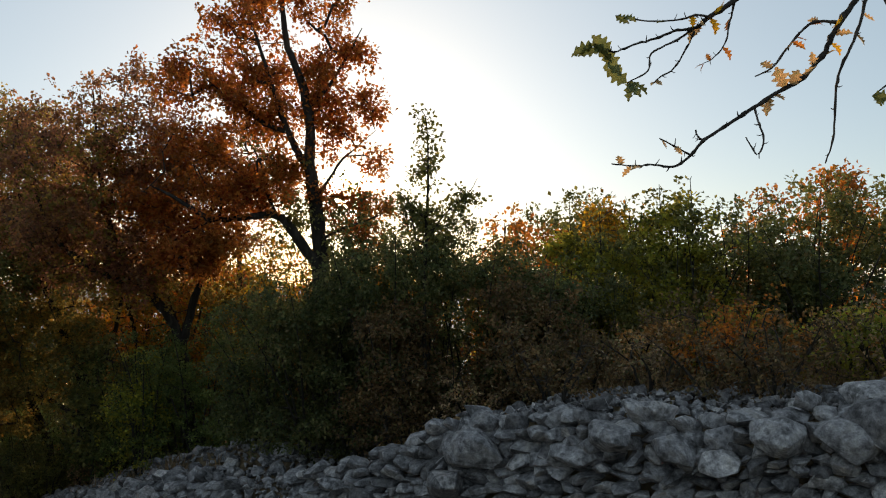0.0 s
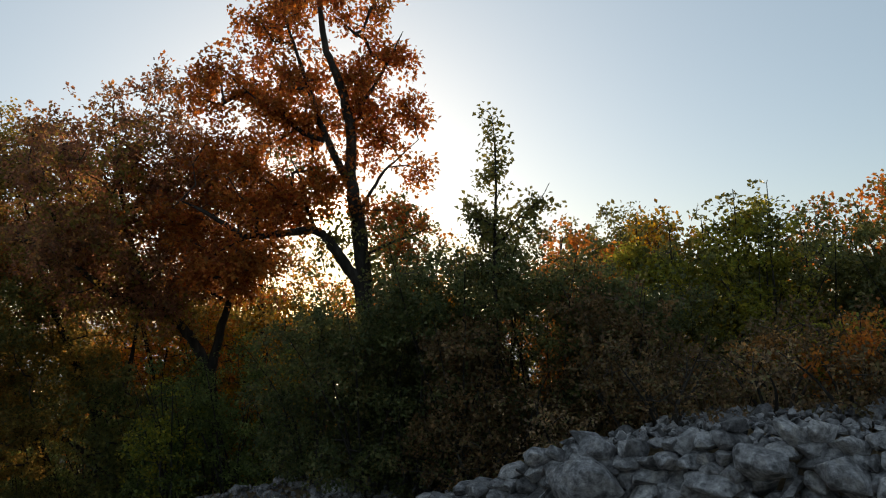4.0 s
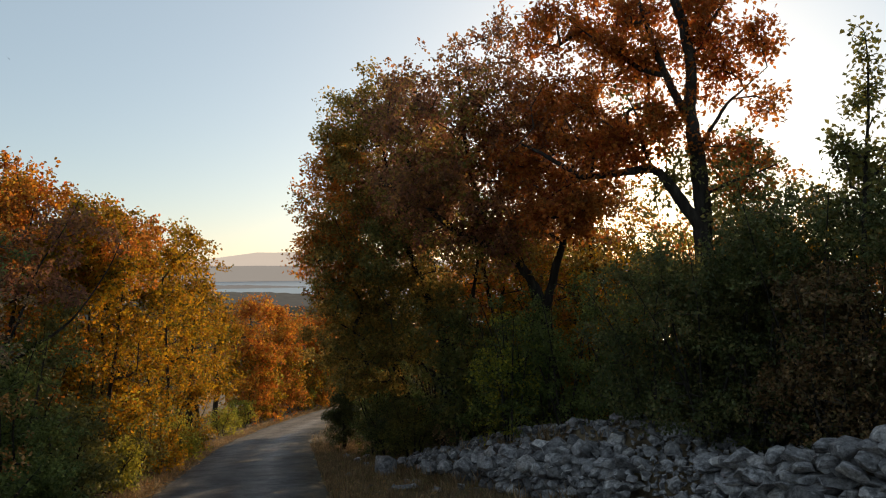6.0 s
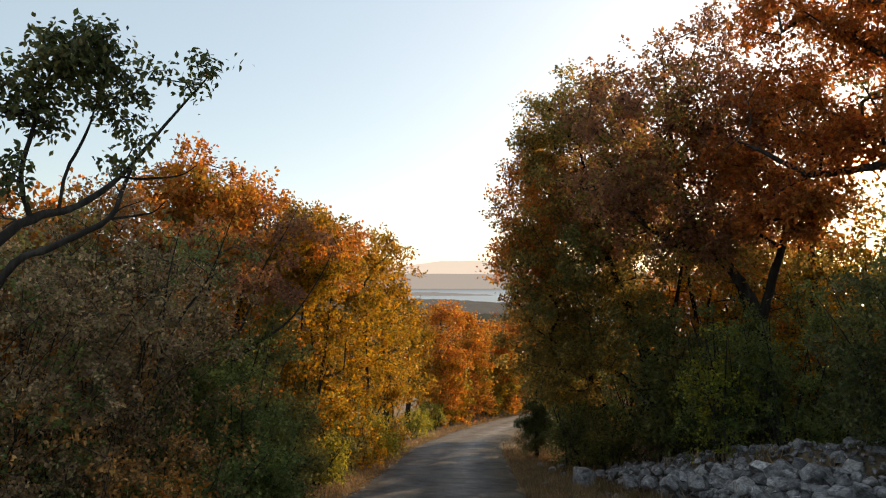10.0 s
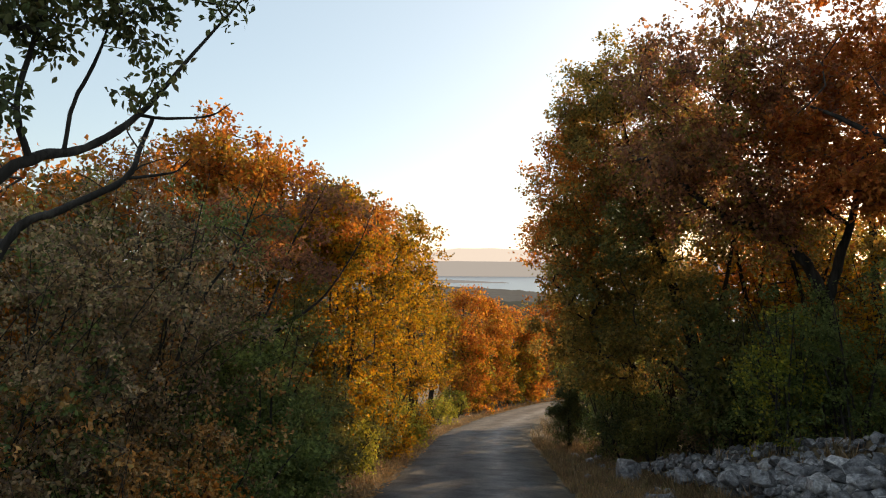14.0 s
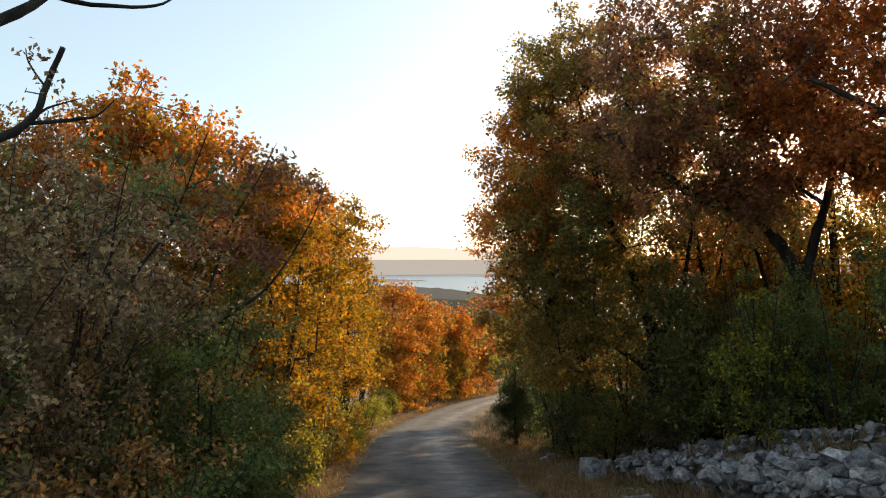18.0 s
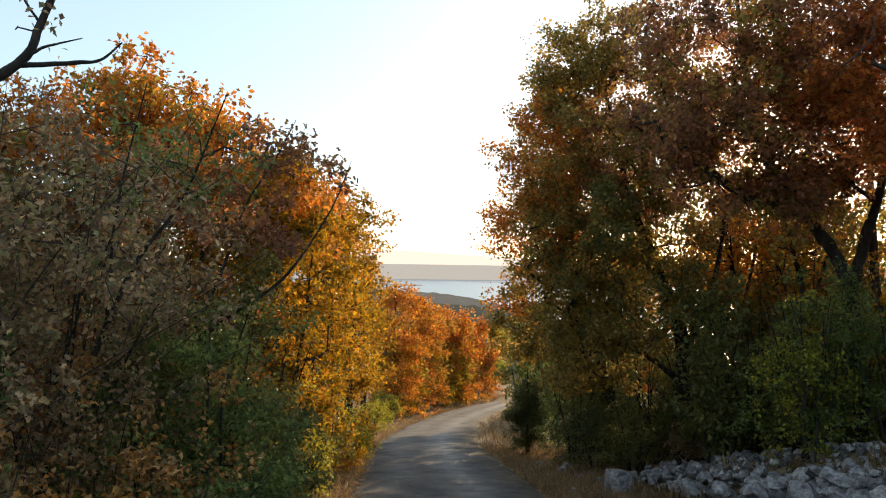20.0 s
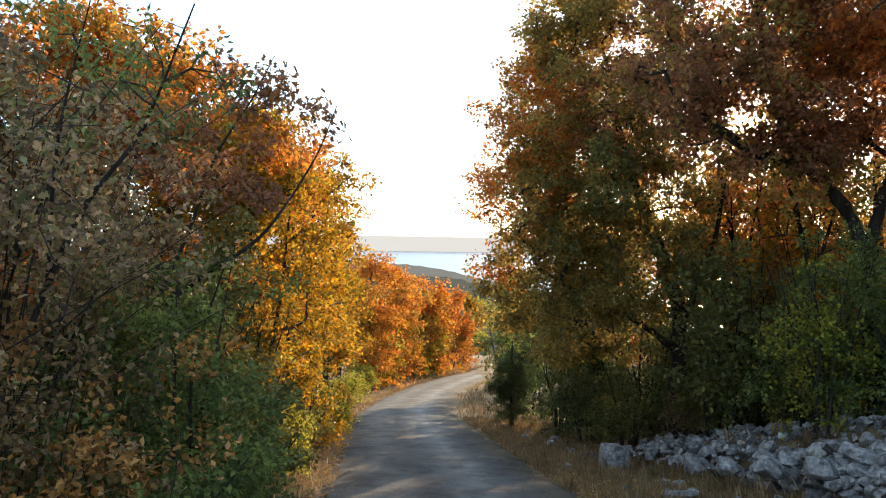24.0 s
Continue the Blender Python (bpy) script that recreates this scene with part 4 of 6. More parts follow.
# undergrowth that closes the wood below
for k in range(12):
    s, l = 15.8 + 0.95 * k, 7.4 + 0.42 * k + 1.1 * math.sin(k * 2.6)
    shrub("golden_bush", s, l, (1.5 if k < 8 else 0.9) - float(fall(s)) + 0.35 * math.sin(k * 1.8), 1.3, (YELLOW, ORANGE, OLIVE, YELLOW)[k % 4], "leafy golden bush in the wood behind the oaks", 110, 30, 0.09, 5, 0.24, group="golden undergrowth")
for k in range(11):
    s, l = 11.5 + 1.5 * k, 8.2 - 0.28 * k + 0.9 * math.sin(k * 2.7)
    shrub("undergrowth_bush", s, l, 2.2 + 0.4 * math.sin(k * 1.7), 1.25, (DEEP, OLIVE, GREEN, BROWN)[k % 4], "shaded bush in the undergrowth", 70, 32, 0.075, 5, 0.22, group="undergrowth")
for k in range(7):
    s, l = 13.8 + 1.35 * k, 5.45 - 0.22 * k + 0.25 * math.sin(k * 2.1)
    shrub("undergrowth_bush", s, l, 2.1 + 0.35 * math.sin(k * 2.4), 0.95, (GREEN, OLIVE, GREEN)[k % 3], "leafy bush at the foot of the oaks", 84, 62, 0.05, 6, 0.19, group="undergrowth")
for s, l, h, m in ((18.2, 4.9, 3.5, OLIVE), (19.8, 4.6, 3.4, OLIVE), (21.6, 4.9, 3.7, GREEN), (23.4, 4.3, 3.6, OLIVE), (16.6, 5.6, 3.2, OLIVE), (25.2, 4.8, 4.2, OLIVE)):
    shrub("undergrowth_bush", s, l, h, 1.15, m, "tall leafy bush between the oaks", 90, 34, 0.065, 6, 0.2, group="undergrowth")
for s, l, h in ((19.0, 5.7, 3.1), (20.6, 6.3, 3.3), (18.0, 6.4, 2.9), (22.4, 6.0, 3.4)):
    shrub("undergrowth_bush", s, l, h, 1.3, OLIVE, "dark olive bush in the shade of the oaks", 80, 30, 0.08, 6, 0.24, group="undergrowth")
plain_tree("tree", 12.6, 9.0, 3.3, 1.2, YELLOW, "small tree with yellow olive leaves behind the oak", 200, 46, 0.09, 0.06, 0.2, stems=3, extra=[([(0, 0, 2.4, 1.0, 1.0, 0.8)], 40, 40, OLIVE, "olive green leaves")])
plain_tree("tree", 13.9, 9.5, 5.6, 1.3, ORANGE, "slim tree with orange and olive leaves behind the tall oak", 150, 40, 0.075, 0.06, 0.3, stems=3, extra=[([(0, 0, 4.4, 1.1, 1.1, 0.9)], 40, 40, OLIVE, "olive green leaves")])
for s, l, h, m in ((14.4, 7.7, 5.0, YELLOW), (14.0, 8.3, 4.4, ORANGE)):
    plain_tree("tree", s, l, h, 0.95, m, "slim tree with sparse sunlit leaves behind the tall oak", 90, 20, 0.07, 0.04, 0.2, stems=2, group="slim trees behind the tall oak")
plain_tree("tree", 15.2, 7.3, 5.2, 1.2, YELLOW, "slim tree with golden leaves behind the tall oak", 120, 34, 0.075, 0.06, 0.25, stems=3)
plain_tree("tree", 13.2, 15.0, 5.9, 1.25, OLIVE, "round olive green tree beyond the scrub", 170, 50, 0.08, 0.08, 0.3, stems=2)
plain_tree("tree", 11.6, 11.0, 3.5, 1.4, RED, "small tree with red brown leaves behind the scrub", 90, 22, 0.09, 0.06, 0.1, stems=3)
plain_tree("tree", 13.5, 13.5, 4.7, 1.7, RED, "small tree with red brown leaves behind the scrub", 90, 20, 0.11, 0.06, 0.1, stems=3)
# hedge of dark scrub above the stones
for s, l, h, r, wd, m in ((10.7, 5.9, 2.4, 1.0, 1.0, DEEP), (9.9, 6.3, 2.9, 1.2, 1.2, DEEP), (9.0, 7.1, 3.4, 1.25, 1.2, DEEP), (8.2, 8.1, 3.25, 1.25, 1.2, DEEP), (7.6, 9.2, 2.6, 1.2, 1.2, DEEP), (9.5, 6.8, 3.1, 0.9, 0.9, DEEP), (8.7, 7.7, 3.4, 0.9, 0.9, DEEP), (8.0, 8.8, 2.9, 0.9, 0.9, DEEP), (7.2, 8.4, 2.3, 1.0, 1.0, MUTED), (8.4, 6.9, 2.3, 0.9, 0.9, MUTED)):
    shrub("scrub_bush", s, l, h, r, m, "dense dark scrub bush above the stone wall", 210, 50, 0.05, 7, 0.19, group="scrub above the wall", wide=wd, extra=[([(0, 0, h * 0.82, wd * 0.75, r * 0.75, h * 0.17), (wd * 0.4, r * 0.4, h * 0.75, wd * 0.5, r * 0.5, h * 0.2), (-wd * 0.4, -r * 0.4, h * 0.75, wd * 0.5, r * 0.5, h * 0.2)], 56, 56, m, "dense leaves at the top")])
for k in range(9):
    shrub("scrub_bush", 2.2 + 0.72 * k, float(wall_line(2.2 + 0.72 * k)) + 1.75 + 0.35 * math.sin(k * 2.2), 0.74 + 0.12 * math.sin(k * 1.3) + 0.025 * k, 0.75, (MUTED, BROWN, MUTED)[k % 3], "low brown scrub behind the stone wall", 50, 40, 0.045, group="scrub above the wall")
# Bright leaf colours stand in for sunlight on the terrace herbs.
for k in range(7):
    shrub("herb_clump", 2.0 + 0.6 * k, 10.2 - 0.22 * k + 0.4 * math.sin(k * 2.6), 0.95 + 0.18 * math.sin(k * 1.9), 0.6, (TAN, ORANGE, LIME)[k % 3], "tall dry herbs on the terrace, coloured as if sunlit", 60, 34, 0.05, 7, 0.16, group="herbs on the terrace")
for s, l, h in ((11.9, 7.7, 2.5), (13.2, 8.5, 2.6), (10.9, 7.0, 2.3), (10.1, 7.6, 2.4), (11.0, 8.6, 2.4)):
    shrub("scrub_bush", s, l, h, 1.1, DEEP, "dense dark bush behind the scrub", 110, 46, 0.065, 6, 0.22, group="scrub above the wall")
shrub("scrub_bush", 6.6, 8.6, 1.3, 1.0, MUTED, "low dark scrub behind the stone wall", 70, 55, 0.05, group="scrub above the wall")
shrub("scrub_bush", 5.3, 9.6, 1.15, 1.1, MUTED, "low dark scrub behind the stone wall", 70, 55, 0.05, group="scrub above the wall")
shrub("scrub_bush", 8.0, 7.2, 1.5, 0.9, MUTED, "low dark scrub behind the stone wall", 70, 55, 0.05, group="scrub above the wall")
tree("sapling", 8.2, 7.3, [([(0, 0, 0), (0.03, 0, 1.6), (0, 0.03, 3.0), (-0.08, 0.03, 3.9), (-0.1, 0, 4.6), (-0.06, -0.06, 4.78)], [0.04, 0.034, 0.024, 0.016, 0.008, 0.004]), ([(0, 0.02, 2.9), (-0.15, 0.25, 3.3), (-0.36, 0.52, 3.6), (-0.44, 0.62, 3.8)], [0.016, 0.013, 0.008, 0.004])],
     [(0, 0, 3.1, 0.35, 0.4, 0.4), (-0.08, 0.02, 4.3, 0.12, 0.14, 0.4), (-0.05, 0.0, 3.75, 0.16, 0.18, 0.35), (-0.1, -0.08, 4.65, 0.08, 0.1, 0.12), (-0.38, 0.52, 3.6, 0.16, 0.2, 0.2), (-0.22, 0.3, 3.35, 0.25, 0.28, 0.25), (0.08, -0.2, 3.4, 0.2, 0.25, 0.25), (-0.05, 0.15, 4.05, 0.1, 0.14, 0.12), (-0.02, -0.14, 3.85, 0.1, 0.12, 0.1)], 200, 13, 0.062, OLIVE, "slim sapling with sparse olive leaves above the scrub", spread=0.09)
# yellow green shrubs behind the wall
plain_tree("tall_shrub", 8.5, 10.3, 3.15, 1.05, LIME, "tall shrub with yellow green leaves", 240, 60, 0.07, 0.05, 0.1, stems=4, category="bush", spread=0.2, group="yellow green shrubs")
plain_tree("tall_shrub", 7.3, 11.5, 3.3, 1.15, LIME, "tall shrub with yellow green leaves and leafy tips", 260, 60, 0.07, 0.05, 0.1, stems=5, category="bush", spread=0.2, group="yellow green shrubs")
for s, l, h, m in ((8.4, 10.2, 3.0, LIME), (7.2, 11.4, 3.3, LIME), (7.8, 10.7, 2.9, OLIVE), (8.9, 9.9, 2.7, ORANGE), (6.6, 12.2, 3.2, OLIVE), (5.8, 12.9, 3.2, OLIVE)):
    shrub("leafy_bush", s, l, h, 1.1, m, "dense bush with yellow green leaves behind the wall", 150, 50, 0.06, 6, 0.2, group="yellow green shrubs")
plain_tree("tall_shrub", 9.3, 9.6, 2.5, 0.8, ORANGE, "shrub with orange leaves", 70, 44, 0.07, 0.04, 0.1, stems=4, category="bush", spread=0.18)
for k in range(5):
    a, b = 7.0 + 0.35 * k, 11.5 - 0.32 * k
    tree("sapling", a, b, [([(0, 0, 0), (0.02, 0, 1.5), (0, 0.02, 2.8), (0, 0, 3.5 + 0.2 * math.sin(k * 2.1))], [0.025, 0.02, 0.012, 0.005])],
         [(0, 0, 3.25, 0.1, 0.1, 0.4), (0, 0, 2.75, 0.2, 0.2, 0.3)], 18, 11, 0.085, OLIVE, "upright shoot with large dull green leaves", spread=0.1, group="leafy shoots")
for s, l, h, r, m in ((5.4, 12.4, 2.3, 1.2, DEEP), (4.4, 13.4, 2.2, 1.2, OLIVE), (6.3, 12.9, 2.5, 1.2, OLIVE), (3.2, 14.0, 2.2, 1.3, DEEP)):
    shrub("scrub_bush", s, l, h, r, m, "dark green bush behind the terrace", 100, 50, 0.07, group="bushes on the terrace")
for s, l, h, m in ((8.6, 12.2, 1.8, OLIVE), (9.9, 12.7, 1.9, DEEP), (11.2, 13.2, 2.1, OLIVE), (7.5, 13.4, 1.9, DEEP), (12.6, 12.4, 2.2, OLIVE), (10.4, 10.9, 2.0, OLIVE), (8.3, 9.4, 1.9, ORANGE), (11.8, 9.6, 2.6, OLIVE)):
    shrub("scrub_bush", s, l, h, 1.25, m, "dense bush that closes the scrub behind the terrace", 100, 36, 0.075, 5, 0.24, group="bushes on the terrace")
for s, l, h, m in ((11.2, 11.6, 4.2, ORANGE), (12.5, 13.1, 4.8, OLIVE), (10.0, 12.7, 4.2, YELLOW), (11.3, 14.2, 4.6, YELLOW), (9.8, 10.3, 3.8, ORANGE), (8.1, 14.3, 3.7, OLIVE), (8.8, 16.0, 4.3, ORANGE), (6.9, 13.6, 3.2, OLIVE)):
    plain_tree("tree", s, l, h, 1.3, m, "small tree with %s leaves behind the shrubs" % ("olive" if m == OLIVE else "golden"), 110, 30, 0.085, 0.045, 0.15, stems=3, group="small trees behind the shrubs")
plain_tree("tree", 7.5, 16.4, 4.3, 1.4, ORANGE, "small tree with orange leaves", 110, 48, 0.1, 0.07, 0.15)
plain_tree("tree", 5.6, 17.2, 3.7, 1.5, YELLOW, "small tree with yellow orange leaves", 110, 48, 0.1, 0.07, 0.15)
plain_tree("tree", 10.0, 14.6, 3.4, 1.5, YELLOW, "small tree with yellow leaves", 90, 44, 0.1, 0.07, 0.1)
plain_tree("oak_tree", 14.0, 15.9, 5.6, 1.6, OLIVE, "oak with olive green crown beyond the shrubs", 120, 50, 0.12, 0.1, 0.25)
tree("bare_sapling", 8.6, 15.6, [([(0, 0, 0), (0, 0, 2), (0.05, 0, 4.3)], [0.03, 0.02, 0.005])], [(0, 0, 3.7, 0.25, 0.3, 0.6)], 30, 2, 0.06, BROWN, "nearly bare slim sapling", spread=0.08)
for k in range(11):
    s, l = 19 - 1.9 * k + 2 * math.sin(k * 1.7), 21.0 + 0.9 * k + 2 * math.cos(k * 2.3)
    plain_tree("tree", s, l, 4.2 + 0.7 * math.sin(k * 2.9), 2.0, (RED, OLIVE, ORANGE, YELLOW)[k % 4], "far tree in mixed autumn colours", 60, 34, 0.15, 0.08, 0.1, group="far tree line")

# bushes under the oaks
# Bright lime leaves paint in the sunlit spots above the stones.
for s, l, h in ((13.7, 4.7, 2.4),):
    shrub("bush", s, l, h, 0.7, LIME, "slender bush above the stones, yellow green as if sunlit", 70, 34, 0.055, 6, 0.15, group="bushes under the oaks")
for s, l, h, r, m, w in ((14.8, 5.2, 3.0, 1.1, GREEN, "green"), (13.2, 5.6, 2.9, 1.1, GREEN, "green"), (16.1, 4.9, 3.0, 1.0, GREEN, "green"), (12.4, 6.3, 2.8, 1.1, GREEN, "green"), (14.0, 4.9, 2.6, 0.8, GREEN, "green"), (17.9, 3.6, 1.5, 0.7, OLIVE, "olive green"), (19.4, 3.3, 1.6, 0.8, DEEP, "dark"),
                         (20.8, 3.1, 2.2, 0.9, OLIVE, "olive green"), (22.0, 3.4, 2.6, 0.9, GREEN, "green"), (18.4, 5.2, 1.8, 1.1, DEEP, "dark"), (17.2, 4.6, 1.1, 0.6, BROWN, "brown")):
    shrub("bush", s, l, h, r, m, "%s leafy bush under the oaks" % w, 120, 62, 0.048, 6, 0.18, group="bushes under the oaks")
tree("juniper_bush", 23.0, 2.4, [([(0, 0, 0), (0, 0, 0.9), (0, 0, 2.1)], [0.06, 0.045, 0.01])], [(0, 0, 0.3, 0.62, 0.62, 0.3), (0, 0, 0.55, 0.6, 0.6, 0.5), (0, 0, 1.0, 0.55, 0.55, 0.5), (0, 0, 1.5, 0.36, 0.36, 0.45), (0, 0, 2.0, 0.18, 0.18, 0.3), (0.25, -0.2, 0.7, 0.3, 0.3, 0.5), (-0.25, 0.2, 0.8, 0.3, 0.3, 0.5)],
     330, 70, 0.05, DEEP, "dark upright juniper at the road edge", "bush", 0.12, LANCE, droop=-0.6, start=0.03, twig=0.003)
for s, l, h, r, m, w in ((25.6, 3.9, 3.0, 1.2, GREEN, "green"), (28.2, 3.8, 3.5, 1.2, GREEN, "green"), (31.2, 3.75, 4.3, 1.3, OLIVE, "olive"), (34.8, 4.05, 5.0, 1.4, LIME, "yellow green"), (38.8, 5.3, 4.8, 1.5, GREEN, "green"), (44, 7.4, 4.6, 1.7, OLIVE, "olive"), (51, 10.4, 4.6, 2.0, GREEN, "green"), (58, 13.4, 4.6, 2.2, OLIVE, "olive"), (68, 17.0, 5.0, 2.6, YELLOW, "yellow"), (78, 12.0, 5.0, 2.8, OLIVE, "olive"), (86, 20.0, 5.0, 3.0, OLIVE, "olive")):
    plain_tree("tree", s, l, h, r, m, "small %s tree on the verge" % w, 100, 48, 0.11, 0.06, 0.05, stems=2)

# ---- trees left of the road ----
tree("ash_tree", 4.0, -3.4,
     [([(0, 0, 0), (0.3, 0.5, 1.1), (0.75, 1.1, 1.98), (1.0, 1.4, 2.38), (1.18, 1.52, 2.52), (1.44, 1.6, 2.6), (1.72, 1.74, 2.82), (1.92, 1.95, 3.2), (2.1, 2.2, 3.6)], [0.06, 0.054, 0.044, 0.031, 0.026, 0.022, 0.017, 0.011, 0.005]),
      ([(1.13, 1.5, 2.48), (1.08, 1.46, 2.72), (1.1, 1.5, 2.97), (1.14, 1.6, 3.4)], [0.018, 0.016, 0.013, 0.005]),
      ([(1.3, 1.56, 2.55), (1.32, 1.6, 2.8), (1.36, 1.7, 3.05), (1.4, 1.75, 3.3)], [0.013, 0.011, 0.009, 0.004]),
      ([(1.72, 1.74, 2.82), (1.82, 1.85, 2.82), (1.95, 2.05, 2.86), (2.0, 2.15, 2.94)], [0.011, 0.009, 0.006, 0.003])],
     [(1.22, 1.66, 3.45, 0.28, 0.28, 0.22), (1.22, 1.71, 3.54, 0.22, 0.22, 0.15), (1.39, 1.85, 3.27, 0.18, 0.18, 0.2), (1.07, 1.52, 3.24, 0.18, 0.19, 0.2), (1.18, 1.56, 3.1, 0.16, 0.16, 0.11), (1.69, 1.93, 3.5, 0.13, 0.14, 0.13), (1.96, 2.23, 3.6, 0.12, 0.13, 0.1), (1.91, 2.16, 3.46, 0.1, 0.1, 0.1), (0.86, 1.4, 3.19, 0.14, 0.15, 0.15), (0.89, 1.47, 2.68, 0.18, 0.2, 0.18), (1.56, 1.79, 2.92, 0.11, 0.12, 0.06), (1.6, 1.9, 3.06, 0.09, 0.1, 0.08), (0.84, 1.39, 3.57, 0.1, 0.1, 0.1), (0.5, 1.0, 3.2, 0.4, 0.4, 0.4)],
     480, 15, 0.046, DEEP, "ash tree with a long curved limb and dark green leaves", shape=OVATE, spread=0.07, start=0.4, twig=0.0022, shell=0.2, droop=0.5)
tree("broken_tree", 6.9, -4.0, [([(0, 0, 0), (0.1, 0.25, 1.4), (0.3, 0.65, 2.6), (0.5, 0.95, 2.85), (0.72, 1.35, 3.12), (0.8, 1.42, 3.36), (0.86, 1.5, 3.62)], [0.055, 0.048, 0.036, 0.03, 0.025, 0.02, 0.017]), ([(0.72, 1.35, 3.12), (0.8, 1.6, 3.16), (0.88, 1.7, 3.2), (0.9, 1.8, 3.3)], [0.016, 0.012, 0.008, 0.004]), ([(0.72, 1.35, 3.12), (0.76, 1.45, 3.22), (0.84, 1.62, 3.3)], [0.011, 0.008, 0.003]), ([(0.8, 1.42, 3.36), (0.76, 1.34, 3.5), (0.8, 1.3, 3.6)], [0.008, 0.006, 0.003])],
     [(0.8, 1.4, 3.4, 0.2, 0.25, 0.22), (0.5, 1.0, 3.1, 0.3, 0.3, 0.25), (0.3, 0.2, 3.0, 0.5, 0.5, 0.6)], 60, 6, 0.045, BROWN, "thin tree with a broken dark limb", spread=0.07, twig=0.0026)
# withered shrubs close to the road
for s, l, h, r, wd, m in ((8.9, -3.1, 3.45, 1.25, 1.2, BROWN), (7.6, -3.6, 3.1, 1.1, 1.1, BROWN), (10.4, -3.5, 3.6, 1.25, 1.2, BROWN), (6.7, -4.4, 2.7, 1.0, 1.0, BROWN)):
    shrub("withered_shrub", s, l, h, r, m, "shrub with thin dark stems and withered leaves", 250, 44, 0.044, 11, 0.16, KITE, "withered shrubs", 0.0025, 0.009, wd, extra=[([(0, 0.3, h * 0.34, wd, r, h * 0.3)], 60, 36, TAN, "curled tan leaves low down"), ([(0, 0, h * 0.55, wd, r, h * 0.42)], 60, 36, GREEN if s < 8 else (MUTED if s < 9.5 else OLIVE), "leaves of a second colour")])
for s, l, h in ((8.0, -3.6, 3.4), (9.0, -3.5, 3.8), (7.3, -3.7, 3.0), (10.0, -3.6, 3.6)):
    fan = []
    for k in range(6):
        q, u, c = rng.uniform(-0.1, 1.0), rng.uniform(-0.3, 0.7), h * rng.uniform(0.75, 1.05)
        q0 = rng.normal(0, 0.25)
        fan.append(([(0.1 * k - 0.3, q0, 0), (0.1 * k - 0.3 + 0.25 * u, q0 + 0.28 * q, c * 0.35), (0.1 * k - 0.3 + 0.6 * u, q0 + 0.8 * q, c * 0.68), (0.1 * k - 0.3 + u, q0 + 1.5 * q, c * (1 - 0.12 * q))], [0.012, 0.01, 0.006, 0.002]))
        fan.append(([fan[-1][0][1], (0.1 * k + 0.5 * u - 0.1, q0 + 0.9 * q + 0.1, c * 0.52), (0.1 * k + 0.9 * u - 0.1, q0 + 1.7 * q + 0.2, c * 0.66)], [0.007, 0.005, 0.002]))
    tree("branching_shrub", s, l, fan, [(0.2, 0.7, h * 0.7, 0.9, 1.0, h * 0.26), (0.1, 0.4, h * 0.42, 0.8, 0.9, h * 0.3)], 120, 26, 0.042, BROWN, "shrub of thin slanting dark branches with withered leaves", "bush", 0.12, LOBED, group="slanting shrubs", twig=0.0025)
tree("thin_tree", 8.4, -3.3, [([(0, 0, 0), (0.15, 0.4, 1.0), (0.28, 0.72, 1.95), (0.35, 0.9, 2.4), (0.43, 1.15, 2.8), (0.5, 1.4, 3.5)], [0.024, 0.021, 0.018, 0.015, 0.011, 0.004]), ([(0.28, 0.72, 1.95), (0.2, 0.8, 2.7), (0.25, 0.95, 3.5)], [0.012, 0.009, 0.003])],
     [(0.45, 1.25, 3.1, 0.4, 0.4, 0.4), (0.2, 0.85, 3.0, 0.4, 0.35, 0.4)], 60, 14, 0.046, GREEN, "thin leaning tree with sparse dark green leaves", shape=LANCE, spread=0.1, start=0.4, twig=0.0025, extra=[([(0.4, 1.0, 2.8, 0.5, 0.5, 0.5)], 20, 16, BROWN, "withered leaves")])
tree("maple_tree", 10.9, -4.2,
     [([(0, 0, 0), (0.1, 0.6, 1.0), (0.3, 1.4, 1.9), (0.35, 1.9, 2.3), (0.45, 2.35, 2.65), (0.6, 2.75, 3.3), (0.62, 2.95, 3.8)], [0.05, 0.04, 0.03, 0.022, 0.014, 0.008, 0.003]), ([(0.3, 1.4, 1.9), (0.4, 1.7, 2.6), (0.55, 1.9, 3.3), (0.55, 2.2, 3.8), (0.55, 2.4, 4.2)], [0.02, 0.017, 0.012, 0.008, 0.003]), ([(0.2, 1.0, 1.5), (0.4, 1.1, 2.6), (0.5, 1.4, 3.9)], [0.03, 0.022, 0.006])],
     [(0.7, 1.6, 3.3, 0.9, 0.7, 0.5), (0.6, 0.9, 3.5, 0.8, 0.7, 0.5), (0.7, 2.1, 2.9, 0.5, 0.4, 0.35), (0.55, 2.25, 3.9, 0.3, 0.3, 0.3), (0.62, 2.85, 3.6, 0.2, 0.22, 0.3)], 150, 36, 0.06, MAROON, "small tree with slanting dark limbs and russet leaves", spread=0.16, shape=LOBED, start=0.4, twig=0.003, extra=[([(0.7, 1.2, 3.7, 0.9, 0.9, 0.3)], 30, 36, ORANGE, "orange leaves at the top")])
